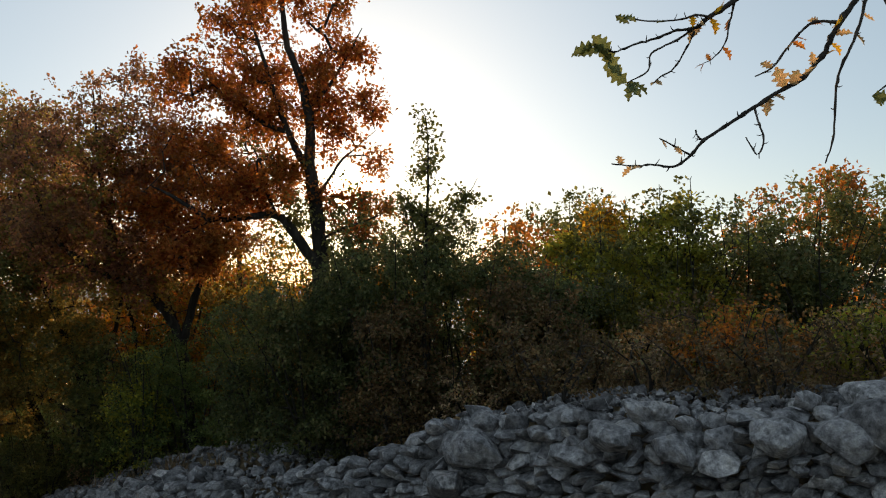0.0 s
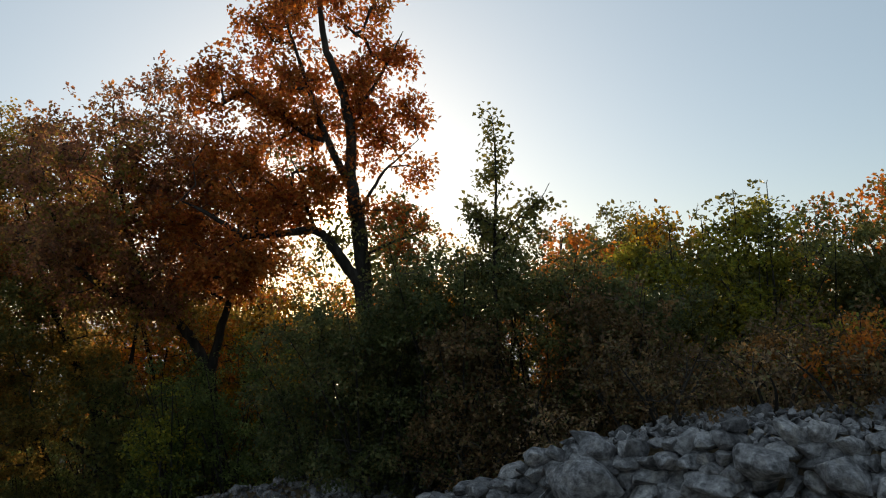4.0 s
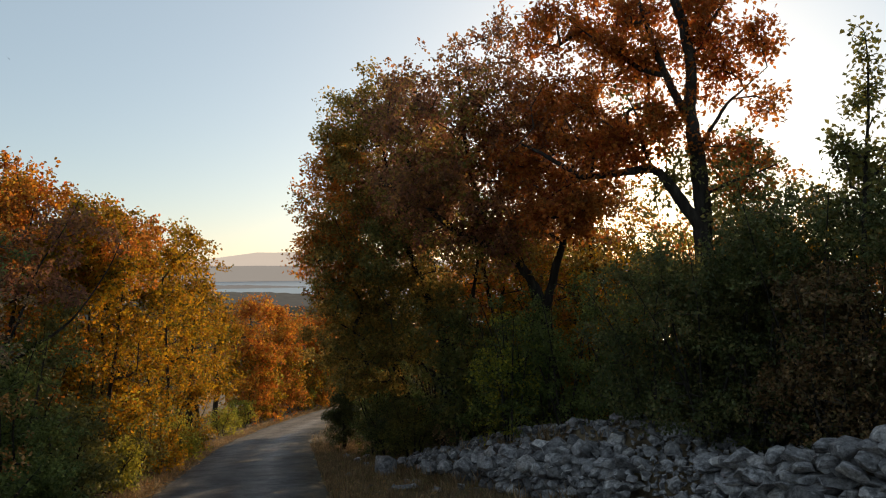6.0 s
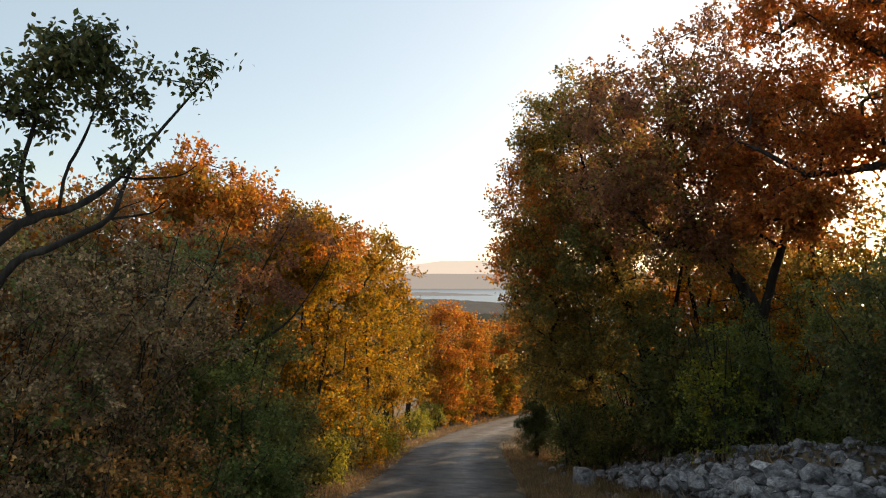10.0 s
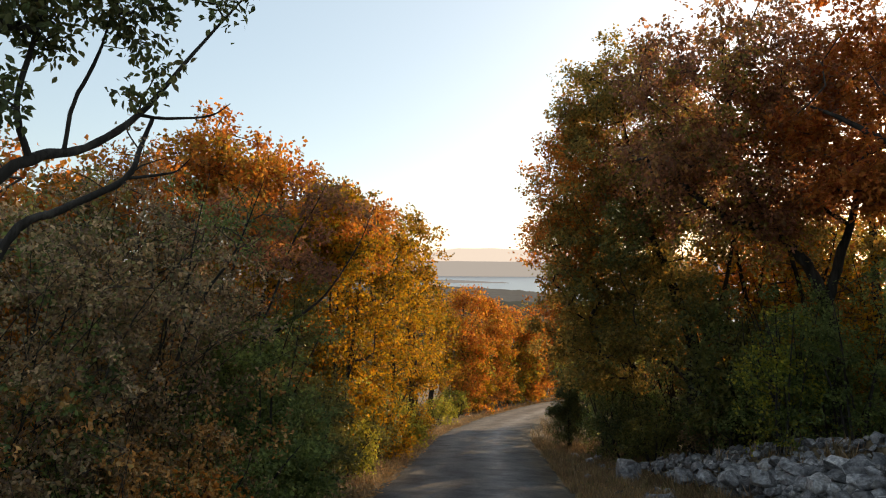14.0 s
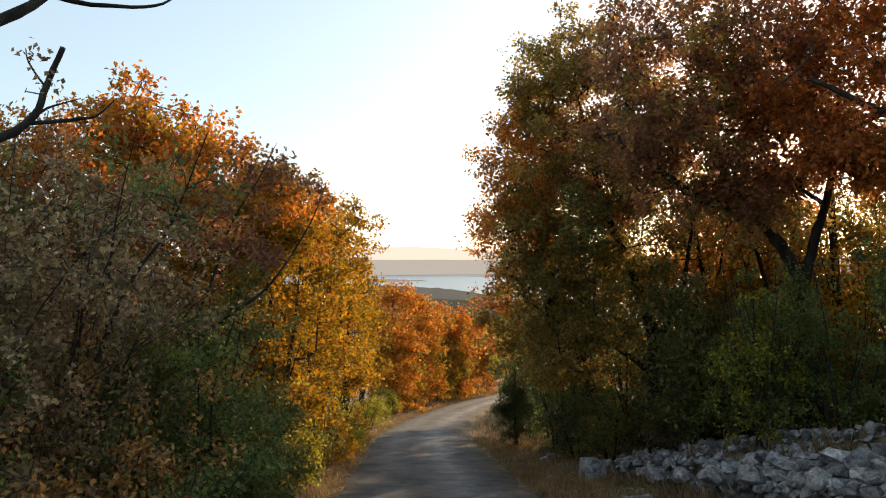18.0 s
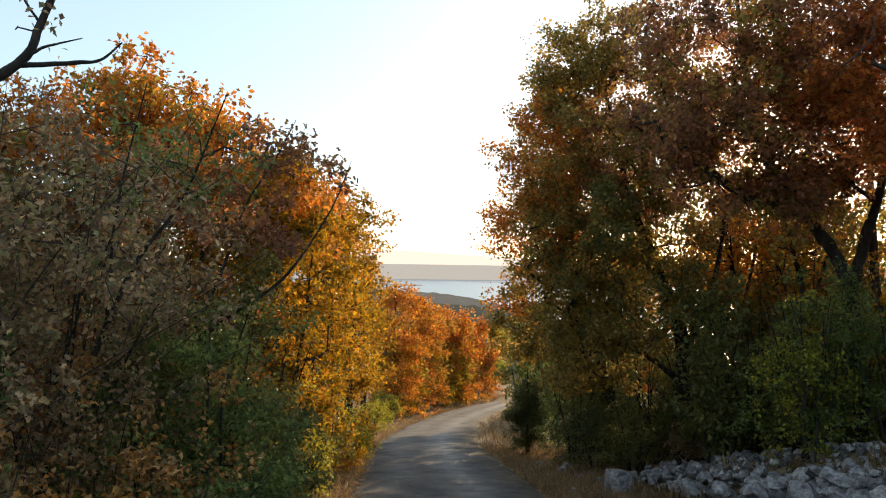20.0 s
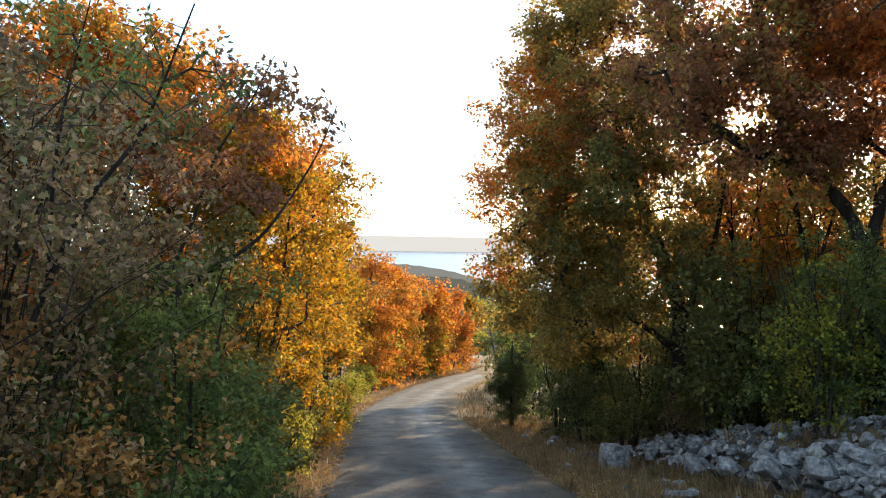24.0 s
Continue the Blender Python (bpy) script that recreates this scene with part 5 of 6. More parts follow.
for s, l, h, m in ((7.6, -2.35, 1.1, TAN), (8.35, -2.25, 1.25, TAN), (9.1, -2.6, 1.35, TAN), (7.0, -2.7, 1.2, BROWN), (8.7, -2.75, 1.9, BROWN), (7.7, -2.95, 1.7, BROWN), (9.8, -2.75, 1.7, OLIVE)):
    shrub("dry_shrub", s, l, h, 0.55, m, "low shrub with curled %s leaves at the road edge" % ("tan" if m == TAN else "dull"), 80, 34, 0.042, 7, 0.15, LOBED if m == TAN else KITE, "dry shrubs at the road edge", 0.002, 0.008, low=-0.1, extra=[([(0, 0, h * 0.45, 0.5, 0.5, h * 0.4)], 34, 24, GREEN, "green leaves between the dry ones")])
plain_tree("tree", 11.4, -4.5, 4.4, 1.3, BROWN, "slender tree with brown and orange leaves behind the shrubs", 220, 44, 0.05, 0.05, 0.25, stems=4, spread=0.2, extra=[([(0, 0, 4.0, 1.1, 1.1, 0.8)], 60, 50, ORANGE, "orange leaves at the top"), ([(0.2, 0.2, 3.4, 1.1, 1.1, 0.9)], 40, 50, OLIVE, "olive green leaves")])
plain_tree("tree", 9.9, -4.3, 3.8, 1.25, BROWN, "slender tree with withered leaves behind the shrubs", 200, 42, 0.048, 0.045, 0.25, stems=4, spread=0.2, extra=[([(0, 0, 3.2, 1.1, 1.1, 0.8)], 60, 50, OLIVE, "olive green leaves")])
plain_tree("tree", 8.3, -4.8, 3.7, 1.25, BROWN, "slender tree with withered leaves behind the shrubs", 170, 42, 0.048, 0.045, 0.25, stems=4, spread=0.2, extra=[([(0, 0, 2.8, 1.1, 1.1, 0.7)], 50, 50, OLIVE, "olive green leaves")])
plain_tree("tree", 11.4, -6.6, 4.3, 1.7, YELLOW, "tree with gold and orange leaves behind the shrubs", 130, 50, 0.09, 0.08, 0.1, stems=2, extra=[([(0, 0, 4.2, 1.2, 1.2, 0.7)], 40, 46, ORANGE, "orange leaves at the top")])
shrub("leafy_bush", 10.6, -2.5, 2.6, 1.1, GREEN, "bush with glossy dark green leaves at the road edge", 330, 60, 0.045, 7, 0.17, extra=[([(0, 0, 0.5, 1.1, 0.95, 0.45), (-0.2, 0.1, 1.1, 1.1, 1.0, 0.5)], 110, 60, GREEN, "dense low leaves")])
shrub("leafy_bush", 9.2, -2.2, 1.0, 0.6, GREEN, "low green bush at the road edge", 70, 55, 0.045, 5, 0.13)
# Two dark olive bushes, one with darker leaves, put the shade here into colour.
shrub("leafy_bush", 12.6, -3.0, 3.3, 1.1, OLIVE, "tall dark olive bush before the golden trees", 190, 60, 0.055, 6, 0.18, extra=[([(0, 0, 1.6, 1.1, 1.1, 1.2)], 60, 50, DEEP, "darker leaves standing for inner shade")])
shrub("leafy_bush", 14.3, -2.9, 2.7, 1.0, OLIVE, "dark olive bush before the golden trees", 150, 60, 0.055, 6, 0.18)
shrub("leafy_bush", 12.2, -2.3, 2.0, 0.8, OLIVE, "olive green bush at the road edge", 130, 60, 0.05, 6, 0.16)
shrub("leafy_bush", 8.0, -2.35, 0.9, 0.5, ORANGE, "low shrub with orange brown leaves", 46, 40, 0.05, 5, 0.13)
# orange and yellow trees
for s, l, h, m in ((13.2, -6.4, 4.2, ORANGE), (16.6, -5.4, 5.2, OLIVE), (19.8, -5.0, 5.0, ORANGE), (10.2, -5.0, 3.8, ORANGE)):
    plain_tree("tree", s, l, h, 1.7, m, "leafy tree that fills the row behind the shrubs", 150, 46, 0.1, 0.08, 0.02, stems=2, group="second row of trees", spread=0.28)
plain_tree("tree", 13.6, -3.9, 5.65, 1.9, ORANGE, "tree with bright orange top", 330, 78, 0.068, 0.09, 0.1, stems=2, spread=0.22, extra=[([(0, 0, 4.9, 1.3, 1.3, 0.6)], 110, 50, FIRE, "red orange leaves at the top")])
plain_tree("tree", 14.7, -3.3, 5.4, 1.35, YELLOW, "tree with orange leaves turning gold", 250, 80, 0.066, 0.08, 0.2, stems=2, spread=0.22)
plain_tree("tree", 12.6, -5.6, 4.7, 1.6, ORANGE, "tree with orange leaves", 150, 60, 0.08, 0.09, 0.2, stems=2, spread=0.24)
plain_tree("tree", 15.5, -2.6, 5.1, 1.5, YELLOW, "tree with golden orange leaves and an orange top", 280, 80, 0.066, 0.08, 0.1, stems=2, spread=0.2, extra=[([(0, 0, 4.5, 1.2, 1.2, 0.7)], 80, 50, ORANGE, "orange leaves at the top")])
plain_tree("tree", 18.0, -3.1, 5.9, 1.8, YELLOW, "tree with golden leaves and orange top", 230, 72, 0.076, 0.09, 0.05, stems=2, spread=0.24, extra=[([(0, 0, 4.9, 1.5, 1.5, 1.0)], 110, 50, ORANGE, "orange leaves at the top")])
plain_tree("tree", 20.6, -2.8, 6.1, 1.8, YELLOW, "tree with golden yellow leaves", 240, 66, 0.08, 0.09, 0.02, stems=2, spread=0.24)
plain_tree("tree", 23.8, -2.6, 6.5, 1.9, YELLOW, "tree with golden yellow leaves", 230, 64, 0.084, 0.09, 0.02, stems=2, spread=0.25)
plain_tree("tree", 27.0, -2.4, 6.9, 1.9, YELLOW, "tree with golden yellow leaves", 180, 60, 0.09, 0.09, 0.1, stems=2, spread=0.25)
plain_tree("tree", 31.0, -2.6, 5.8, 1.8, YELLOW, "tree with golden yellow leaves and a dark trunk", 150, 60, 0.1, 0.1, 0.15, spread=0.26)
plain_tree("tree", 35.8, -2.4, 5.8, 1.8, YELLOW, "tree with golden yellow leaves and a dark trunk", 150, 55, 0.1, 0.12, 0.2, spread=0.26)
plain_tree("tree", 42.0, -1.3, 6.6, 2.1, FIRE, "tree with vivid red orange leaves", 300, 60, 0.115, 0.1, 0.0, spread=0.46, extra=[([(0, 0, 1.8, 1.7, 1.7, 1.3), (0, 0, 3.0, 1.9, 1.9, 0.8)], 70, 44, YELLOW, "golden leaves low in the crown"), ([(0, 0, 2.0, 1.6, 1.6, 1.2)], 24, 40, LIME, "yellow green leaves")])
plain_tree("tree", 47.0, 0.0, 6.0, 2.0, FIRE, "tree with vivid red orange leaves", 290, 65, 0.12, 0.1, 0.0, spread=0.46, extra=[([(0, 0, 1.8, 1.7, 1.7, 1.3), (0, 0, 3.0, 1.9, 1.9, 0.8)], 70, 44, YELLOW, "golden leaves low in the crown"), ([(0, 0, 2.0, 1.6, 1.6, 1.2)], 24, 40, LIME, "yellow green leaves")])
plain_tree("tree", 52.0, 1.9, 5.9, 2.1, FIRE, "tree with red orange leaves", 220, 55, 0.16, 0.1, 0.05, spread=0.46, extra=[([(0, 0, 1.8, 1.7, 1.7, 1.3), (0, 0, 3.0, 1.9, 1.9, 0.8)], 70, 44, YELLOW, "golden leaves low in the crown"), ([(0, 0, 2.0, 1.6, 1.6, 1.2)], 24, 40, LIME, "yellow green leaves")])
plain_tree("tree", 57.5, 3.9, 5.6, 2.1, ORANGE, "tree with orange leaves", 170, 50, 0.17, 0.1, 0.05, spread=0.28)
plain_tree("tree", 64.0, 6.0, 5.2, 2.2, YELLOW, "tree with yellow leaves", 150, 50, 0.18, 0.1, 0.05, spread=0.3)
for k in range(11):
    shrub("leafy_bush", 13.3 + 1.75 * k, -2.95 + 0.25 * math.sin(k * 2.1), 2.3 + 0.3 * math.sin(k * 1.4), 1.0, (OLIVE if k < 3 else (YELLOW, OLIVE, YELLOW, LIME)[k % 4]), "leafy golden undergrowth below the row of trees", 90, 40, 0.065, 5, 0.2, group="undergrowth of the tree row")
for k in range(9):
    s = 40.5 + 2.3 * k
    shrub("leafy_bush", s, float(road_middle(s)) - 3.0, 2.8, 1.5, (FIRE, YELLOW, ORANGE)[k % 3], "leafy golden undergrowth below the far trees", 60, 40, 0.12, 5, 0.26, group="undergrowth of the tree row")
shrub("leafy_bush", 15.6, -2.25, 0.95, 0.5, LIME, "small yellow green bush at the road edge", 60, 50, 0.05, 5, 0.12)
for s, l, h, m, w in ((17.6, -2.3, 1.5, OLIVE, "olive"), (19.4, -2.2, 1.2, YELLOW, "yellow"), (22.0, -2.1, 1.1, LIME, "yellow green"), (24.8, -2.2, 1.3, YELLOW, "yellow"), (33.3, -1.9, 1.3, LIME, "yellow green"), (38.5, -1.4, 1.5, LIME, "yellow green"), (44.6, -0.2, 1.2, RED, "red"), (50.0, 1.8, 1.3, LIME, "yellow green"), (55, 3.4, 1.3, LIME, "yellow green")):
    shrub("leafy_bush", s, l, h, 0.75, m, "low %s bush along the verge" % w, 60, 45, 0.065, 5, 0.16, group="bushes along the verge")
for k in range(9):
    plain_tree("tree", 9 + 5.2 * k, -7.6 + 0.05 * k * k + 0.6 * math.sin(k * 2.2), 4.6 + 0.5 * math.sin(k * 1.3), 2.0, (OLIVE, ORANGE, OLIVE, YELLOW)[k % 4], "tree in mixed autumn colours behind the front row", 80, 38, 0.12, 0.09, 0.1, group="second row of trees")

# oak whose bough hangs over the road side
BOUGHS = [
    ([(0, 0, 0), (0.1, 0.0, 1.5), (0.35, -0.2, 2.4), (1.0, -0.6, 2.8), (1.8, -1.1, 2.85), (2.25, -1.4, 2.7)], [0.16, 0.14, 0.11, 0.06, 0.03, 0.014]),
    ([(2.25, -1.4, 2.7), (2.47, -1.49, 2.62), (2.58, -1.73, 2.46), (2.62, -1.83, 2.39), (2.65, -1.88, 2.35), (2.67, -1.94, 2.34), (2.71, -2.01, 2.31), (2.75, -2.07, 2.29), (2.79, -2.12, 2.27), (2.81, -2.19, 2.29)], [0.013, 0.011, 0.009, 0.008, 0.006, 0.0045, 0.004, 0.0035, 0.003, 0.002]),
    ([(2.65, -1.88, 2.35), (2.7, -1.91, 2.32), (2.76, -1.97, 2.28), (2.77, -1.98, 2.22), (2.81, -2.04, 2.18)], [0.0042, 0.0036, 0.003, 0.0027, 0.002]),
    ([(2.65, -1.88, 2.34), (2.69, -1.87, 2.3), (2.75, -1.87, 2.24), (2.78, -1.91, 2.21), (2.79, -1.93, 2.19)], [0.0036, 0.003, 0.0027, 0.0024, 0.0018]),
    ([(2.62, -1.83, 2.39), (2.62, -1.91, 2.38), (2.64, -1.97, 2.36), (2.68, -2.07, 2.35), (2.72, -2.18, 2.36)], [0.004, 0.0036, 0.003, 0.0025, 0.0018]),
    ([(2.59, -1.74, 2.45), (2.61, -1.75, 2.37), (2.62, -1.76, 2.31), (2.66, -1.77, 2.27), (2.68, -1.8, 2.25)], [0.0034, 0.003, 0.0024, 0.002, 0.0016]),
    ([(2.0, -1.25, 2.8), (2.25, -1.5, 2.48), (2.26, -1.58, 2.38), (2.28, -1.67, 2.28), (2.29, -1.72, 2.2), (2.31, -1.81, 2.11), (2.33, -1.9, 2.06), (2.35, -2.01, 2.0), (2.38, -2.08, 1.95), (2.41, -2.16, 1.9), (2.44, -2.18, 1.86), (2.48, -2.21, 1.83), (2.53, -2.25, 1.84), (2.57, -2.27, 1.84), (2.62, -2.32, 1.85)],
     [0.014, 0.011, 0.0095, 0.0085, 0.008, 0.007, 0.0062, 0.0056, 0.005, 0.0046, 0.0042, 0.0036, 0.003, 0.0025, 0.0018]),
    ([(2.25, -1.52, 2.44), (2.26, -1.59, 2.27), (2.28, -1.65, 2.16), (2.28, -1.69, 2.07), (2.28, -1.71, 1.94), (2.3, -1.73, 1.85)], [0.006, 0.0048, 0.0042, 0.0036, 0.003, 0.0018]),
    ([(2.28, -1.65, 2.3), (2.34, -1.69, 2.31), (2.38, -1.75, 2.25), (2.42, -1.8, 2.17), (2.45, -1.85, 2.14)], [0.005, 0.0042, 0.0036, 0.003, 0.002]),
    ([(2.35, -2.0, 2.0), (2.31, -2.04, 1.94), (2.29, -2.05, 1.89), (2.3, -2.07, 1.85), (2.32, -2.09, 1.9)], [0.003, 0.0028, 0.0026, 0.0024, 0.0018]),
    ([(2.41, -2.16, 1.9), (2.42, -2.17, 1.91), (2.42, -2.18, 1.93)], [0.003, 0.0026, 0.002]),
    ([(2.44, -2.18, 1.86), (2.44, -2.25, 1.88), (2.45, -2.3, 1.9)], [0.0026, 0.0022, 0.0016]),
    ([(2.25, -1.5, 2.47), (2.18, -1.48, 2.25), (2.17, -1.53, 2.13), (2.2, -1.63, 2.05)], [0.004, 0.0035, 0.003, 0.002])]
# which twig bears leaves: twig, places along it, leaf length, colour
BOUGH_LEAVES = [(1, (1.0, 1.0, 1.0, 0.98, 0.97, 0.95, 0.93), 0.09, "dark"), (2, (1.0, 1.0, 0.98, 0.97), 0.085, "dark"), (3, (0.98, 0.9), 0.03, "brown"), (4, (1.0, 0.99, 0.62), 0.055, "dark"), (4, (0.3,), 0.05, "yellow"), (5, (0.55, 0.3), 0.055, "red"), (5, (1.0, 1.0, 0.85), 0.035, "red"), (1, (0.3, 0.34), 0.065, "yellow"), (1, (0.4, 0.42, 0.46), 0.05, "brown"),
                (6, (0.12, 0.2, 0.26), 0.06, "yellow"), (6, (0.24, 0.3, 0.36), 0.055, "brown"), (6, (0.4, 0.42), 0.075, "brown"), (6, (0.33, 0.45, 0.47), 0.055, "brown"), (6, (0.9, 0.95, 0.98), 0.04, "brown"), (8, (0.3, 0.45, 0.5), 0.055, "red"), (8, (0.2, 0.6, 0.75), 0.05, "brown"), (11, (0.5, 0.9), 0.03, "brown"), (12, (1.0, 0.95), 0.06, "dark"), (7, (0.15, 0.2), 0.05, "brown")]


def oak_leaf_mesh(seed, mat):
    """One lobed oak leaf, a hand's finger long per unit, folded along its midrib and curled."""
    r = np.random.default_rng(seed)
    half = []
    for i in range(15):
        u = i / 14
        wide = 0.34 * math.sin(math.pi * u ** 0.8) ** 0.8 * (0.72 + 0.34 * math.cos(u * 25 + 0.6)) + 0.012
        half.append((u, wide * r.uniform(0.9, 1.1)))
    vs = []
    for u, wd in half:
        lift = -0.18 * u * u + 0.05 * math.sin(u * 5 + seed)
        vs += [(-wd, u, lift + 0.3 * wd), (0, u, lift), (wd, u, lift + 0.22 * wd)]
    fs = [q for i in range(14) for q in ((3 * i, 3 * i + 1, 3 * i + 4, 3 * i + 3), (3 * i + 1, 3 * i + 2, 3 * i + 5, 3 * i + 4))]
    return raw_mesh("leaf", vs, fs, mat)


def bough_oak(s, l):
    """The oak by the path whose bough reaches over it: knotted twigs with a few lobed leaves."""
    x, y = plan(s, l)
    e = root("oak_tree", x, y, float(ground_z(s, l)), "oak bough with few brown and yellow lobed leaves hanging overhead", "tree")
    turn = np.array([[ALONG[0], ALONG[1], 0], [ACROSS[0], ACROSS[1], 0], [0, 0, 1]])
    lines = []
    for k, (p, r) in enumerate(BOUGHS):
        pts, rad = smooth_line(np.array(p) @ turn, r, 5, 0.22 if k else 0.08)
        if k:
            rad = rad * (1 + 0.35 * (np.arange(len(rad)) % 4 == 1))
            spurs = []
            for i in range(2, len(pts) - 1, 3):
                d = rng.normal(0, 1, 3)
                d /= np.linalg.norm(d)
                spurs.append((np.array([pts[i], pts[i] + d * 0.012, pts[i] + d * 0.02 + [0, 0, 0.004]]), np.array([0.6, 0.5, 0.2]) * min(rad[i], 0.004), 4))
            v, f = tubes([(pts, rad, 7)] + spurs)
        else:
            pts[0, 2] -= 0.25
            v, f = tubes([(pts, rad, 12)])
        lines.append(pts)
        word = "limb" if k else "trunk"
        child(word, raw_mesh(word, v, f, BARK if k < 2 or k == 6 else TWIG, True), e)
    colours = {"dark": DEEP, "brown": BROWN, "yellow": YELLOW, "red": RED}
    blades = {c: [oak_leaf_mesh(7 * i + 3, m) for i in range(3)] for c, m in colours.items()}
    n = 0
    for k, places, size, c in BOUGH_LEAVES:
        for u in places:
            p = lines[k][min(len(lines[k]) - 1, int(u * (len(lines[k]) - 1)))]
            ob = child("leaf", blades[c][n % 3], e)
            d = Vector(rng.normal(0, 0.75, 3)) + Vector((0, 0, -0.45))
            q = d.to_track_quat("Y", "Z") @ Euler((0, rng.uniform(-1.2, 1.2), 0)).to_quaternion()
            ob.matrix_basis = Matrix.LocRotScale(Vector(p), q, Vector((1, 1, 1)) * size * rng.uniform(0.8, 1.15))
            n += 1
    return e


bough_oak(-2.0, 5.6)


# ---- stones ----
def rock_mesh(seed, level):
    """An angular block of limestone: the hull of a few corners, its faces slightly rough and its edges worn."""
    r = np.random.default_rng(seed)
    bm = bmesh.new()
    for k in range(20 if level == 3 else (15 if level == 2 else 11)):
        d = r.normal(0, 1, 3)
        d /= np.linalg.norm(d)
        d = d / np.max(np.abs(d)) ** 0.65
        bm.verts.new(Vector(d * r.uniform(0.72, 0.95)))
    bmesh.ops.convex_hull(bm, input=bm.verts)
    loose = [v for v in bm.verts if not v.link_faces]
    bmesh.ops.delete(bm, geom=loose, context="VERTS")
    if level > 1:
        bmesh.ops.bevel(bm, geom=bm.edges[:], offset=0.05, segments=1, affect="EDGES")
        bmesh.ops.triangulate(bm, faces=bm.faces[:])
    if level == 3:
        bmesh.ops.subdivide_edges(bm, edges=[e for e in bm.edges if e.calc_length() > 0.35], cuts=2)
        bmesh.ops.triangulate(bm, faces=bm.faces[:])
        for v in bm.verts:
            v.co += v.co.normalized() * (0.04 * noise.noise(v.co * 2.6 + Vector((seed, 0, 0))) + 0.022 * noise.noise(v.co * 7 + Vector((0, seed, 0))))
    bmesh.ops.recalc_face_normals(bm, faces=bm.faces[:])
    me = bpy.data.meshes.new("stone")
    bm.to_mesh(me)
    bm.free()
    me.polygons.foreach_set("use_smooth", np.full(len(me.polygons), True))
    me.set_sharp_from_angle(angle=math.radians(20))
    me.materials.append(ROCK)
    return me


FINE = [rock_mesh(40 + k, 3) for k in range(14)]
COARSE = [rock_mesh(80 + k, 2) for k in range(10)] + [rock_mesh(120 + k, 1) for k in range(10)]
COARSE_DATA = []
for me in COARSE:
    co = np.zeros(len(me.vertices) * 3, np.float32)
    me.vertices.foreach_get("co", co)
    ix = np.zeros(len(me.loops), np.int32)
    me.loops.foreach_get("vertex_index", ix)
    COARSE_DATA.append((co.reshape(-1, 3), ix.reshape(-1, 3)))


def stone_pose(s, l, z, a, b, c, wild=0.35):
    x, y = plan(s, l)
    yaw = math.atan2(ALONG[1], ALONG[0]) + rng.normal(0, wild)
    return Matrix.LocRotScale((x, y, z), Euler((rng.normal(0, wild), rng.normal(0, wild * 0.7), yaw)), Vector((a, b, c)))


placed = []
# coursed face of the wall
for lo, hi in ((-1.0, 8.6), (9.6, 13.6)):
    h = 0.0
    while h < 1.3:
        rh = rng.uniform(0.09, 0.17) if lo < 5 else rng.uniform(0.09, 0.19)
        s = lo + rng.uniform(0, 0.2)
        while s < hi:
            w = rng.uniform(0.11, 0.25) * (1.0 if lo < 5 else 1.15) * (1.6 if rng.uniform() < 0.12 else 1)
            top = (0.9 if lo < 5 else 0.8) * float(wall_height(s))
            if h + rh * 0.6 < top + rng.uniform(-0.05, 0.12):
                z = float(fall(s)) + h + rh / 2
                placed.append((s + w / 2, float(wall_line(s)) + 0.16 + (0.17 if lo < 5 else 0.3) * h + rng.normal(0, 0.03), z, w * 0.68, rng.uniform(0.18, 0.26), rh * rng.uniform(0.62, 0.84), 0.24))
            s += w * 0.97
        h += rh * 0.9
# large blocks set in the wall
for s, l, up, a, b, c in ((2.55, 7.85, 0.92, 0.34, 0.26, 0.2), (6.0, 6.2, 0.62, 0.34, 0.24, 0.19), (4.7, 6.8, 0.88, 0.34, 0.24, 0.13), (3.75, 7.15, 0.9, 0.27, 0.22, 0.15), (3.4, 7.35, 0.75, 0.24, 0.22, 0.14), (7.2, 5.75, 0.45, 0.27, 0.25, 0.19), (5.2, 6.65, 0.6, 0.27, 0.25, 0.17),
                          (12.6, 4.0, 0.45, 0.2, 0.19, 0.15), (13.3, 3.75, 0.35, 0.23, 0.2, 0.16), (11.6, 4.35, 0.5, 0.21, 0.19, 0.15), (13.9, 3.55, 0.3, 0.2, 0.18, 0.14), (14.5, 3.35, 0.25, 0.22, 0.19, 0.17), (2.0, 8.3, 1.25, 0.4, 0.3, 0.2), (5.7, 6.3, 1.0, 0.42, 0.26, 0.24), (2.3, 8.0, 1.0, 0.46, 0.3, 0.27), (4.3, 6.95, 1.02, 0.3, 0.24, 0.17), (3.0, 7.55, 0.95, 0.28, 0.24, 0.2)):
    placed.append((s, l, float(fall(s)) + up, a, b, c, 0.2))
# rubble on top and where the wall has slid: one layer of stones, side by side
cells = {}


def room_for(s, l, r, tight=0.85):
    """True where a stone of radius r lies clear of the others, and books the place."""
    i, j = int(s / 0.4), int(l / 0.4)
    for a in (-1, 0, 1):
        for b in (-1, 0, 1):
            for p, q, o in cells.get((i + a, j + b), ()):
                if (p - s) ** 2 + (q - l) ** 2 < (tight * (r + o)) ** 2:
                    return False
    cells.setdefault((i, j), []).append((s, l, r))
    return True


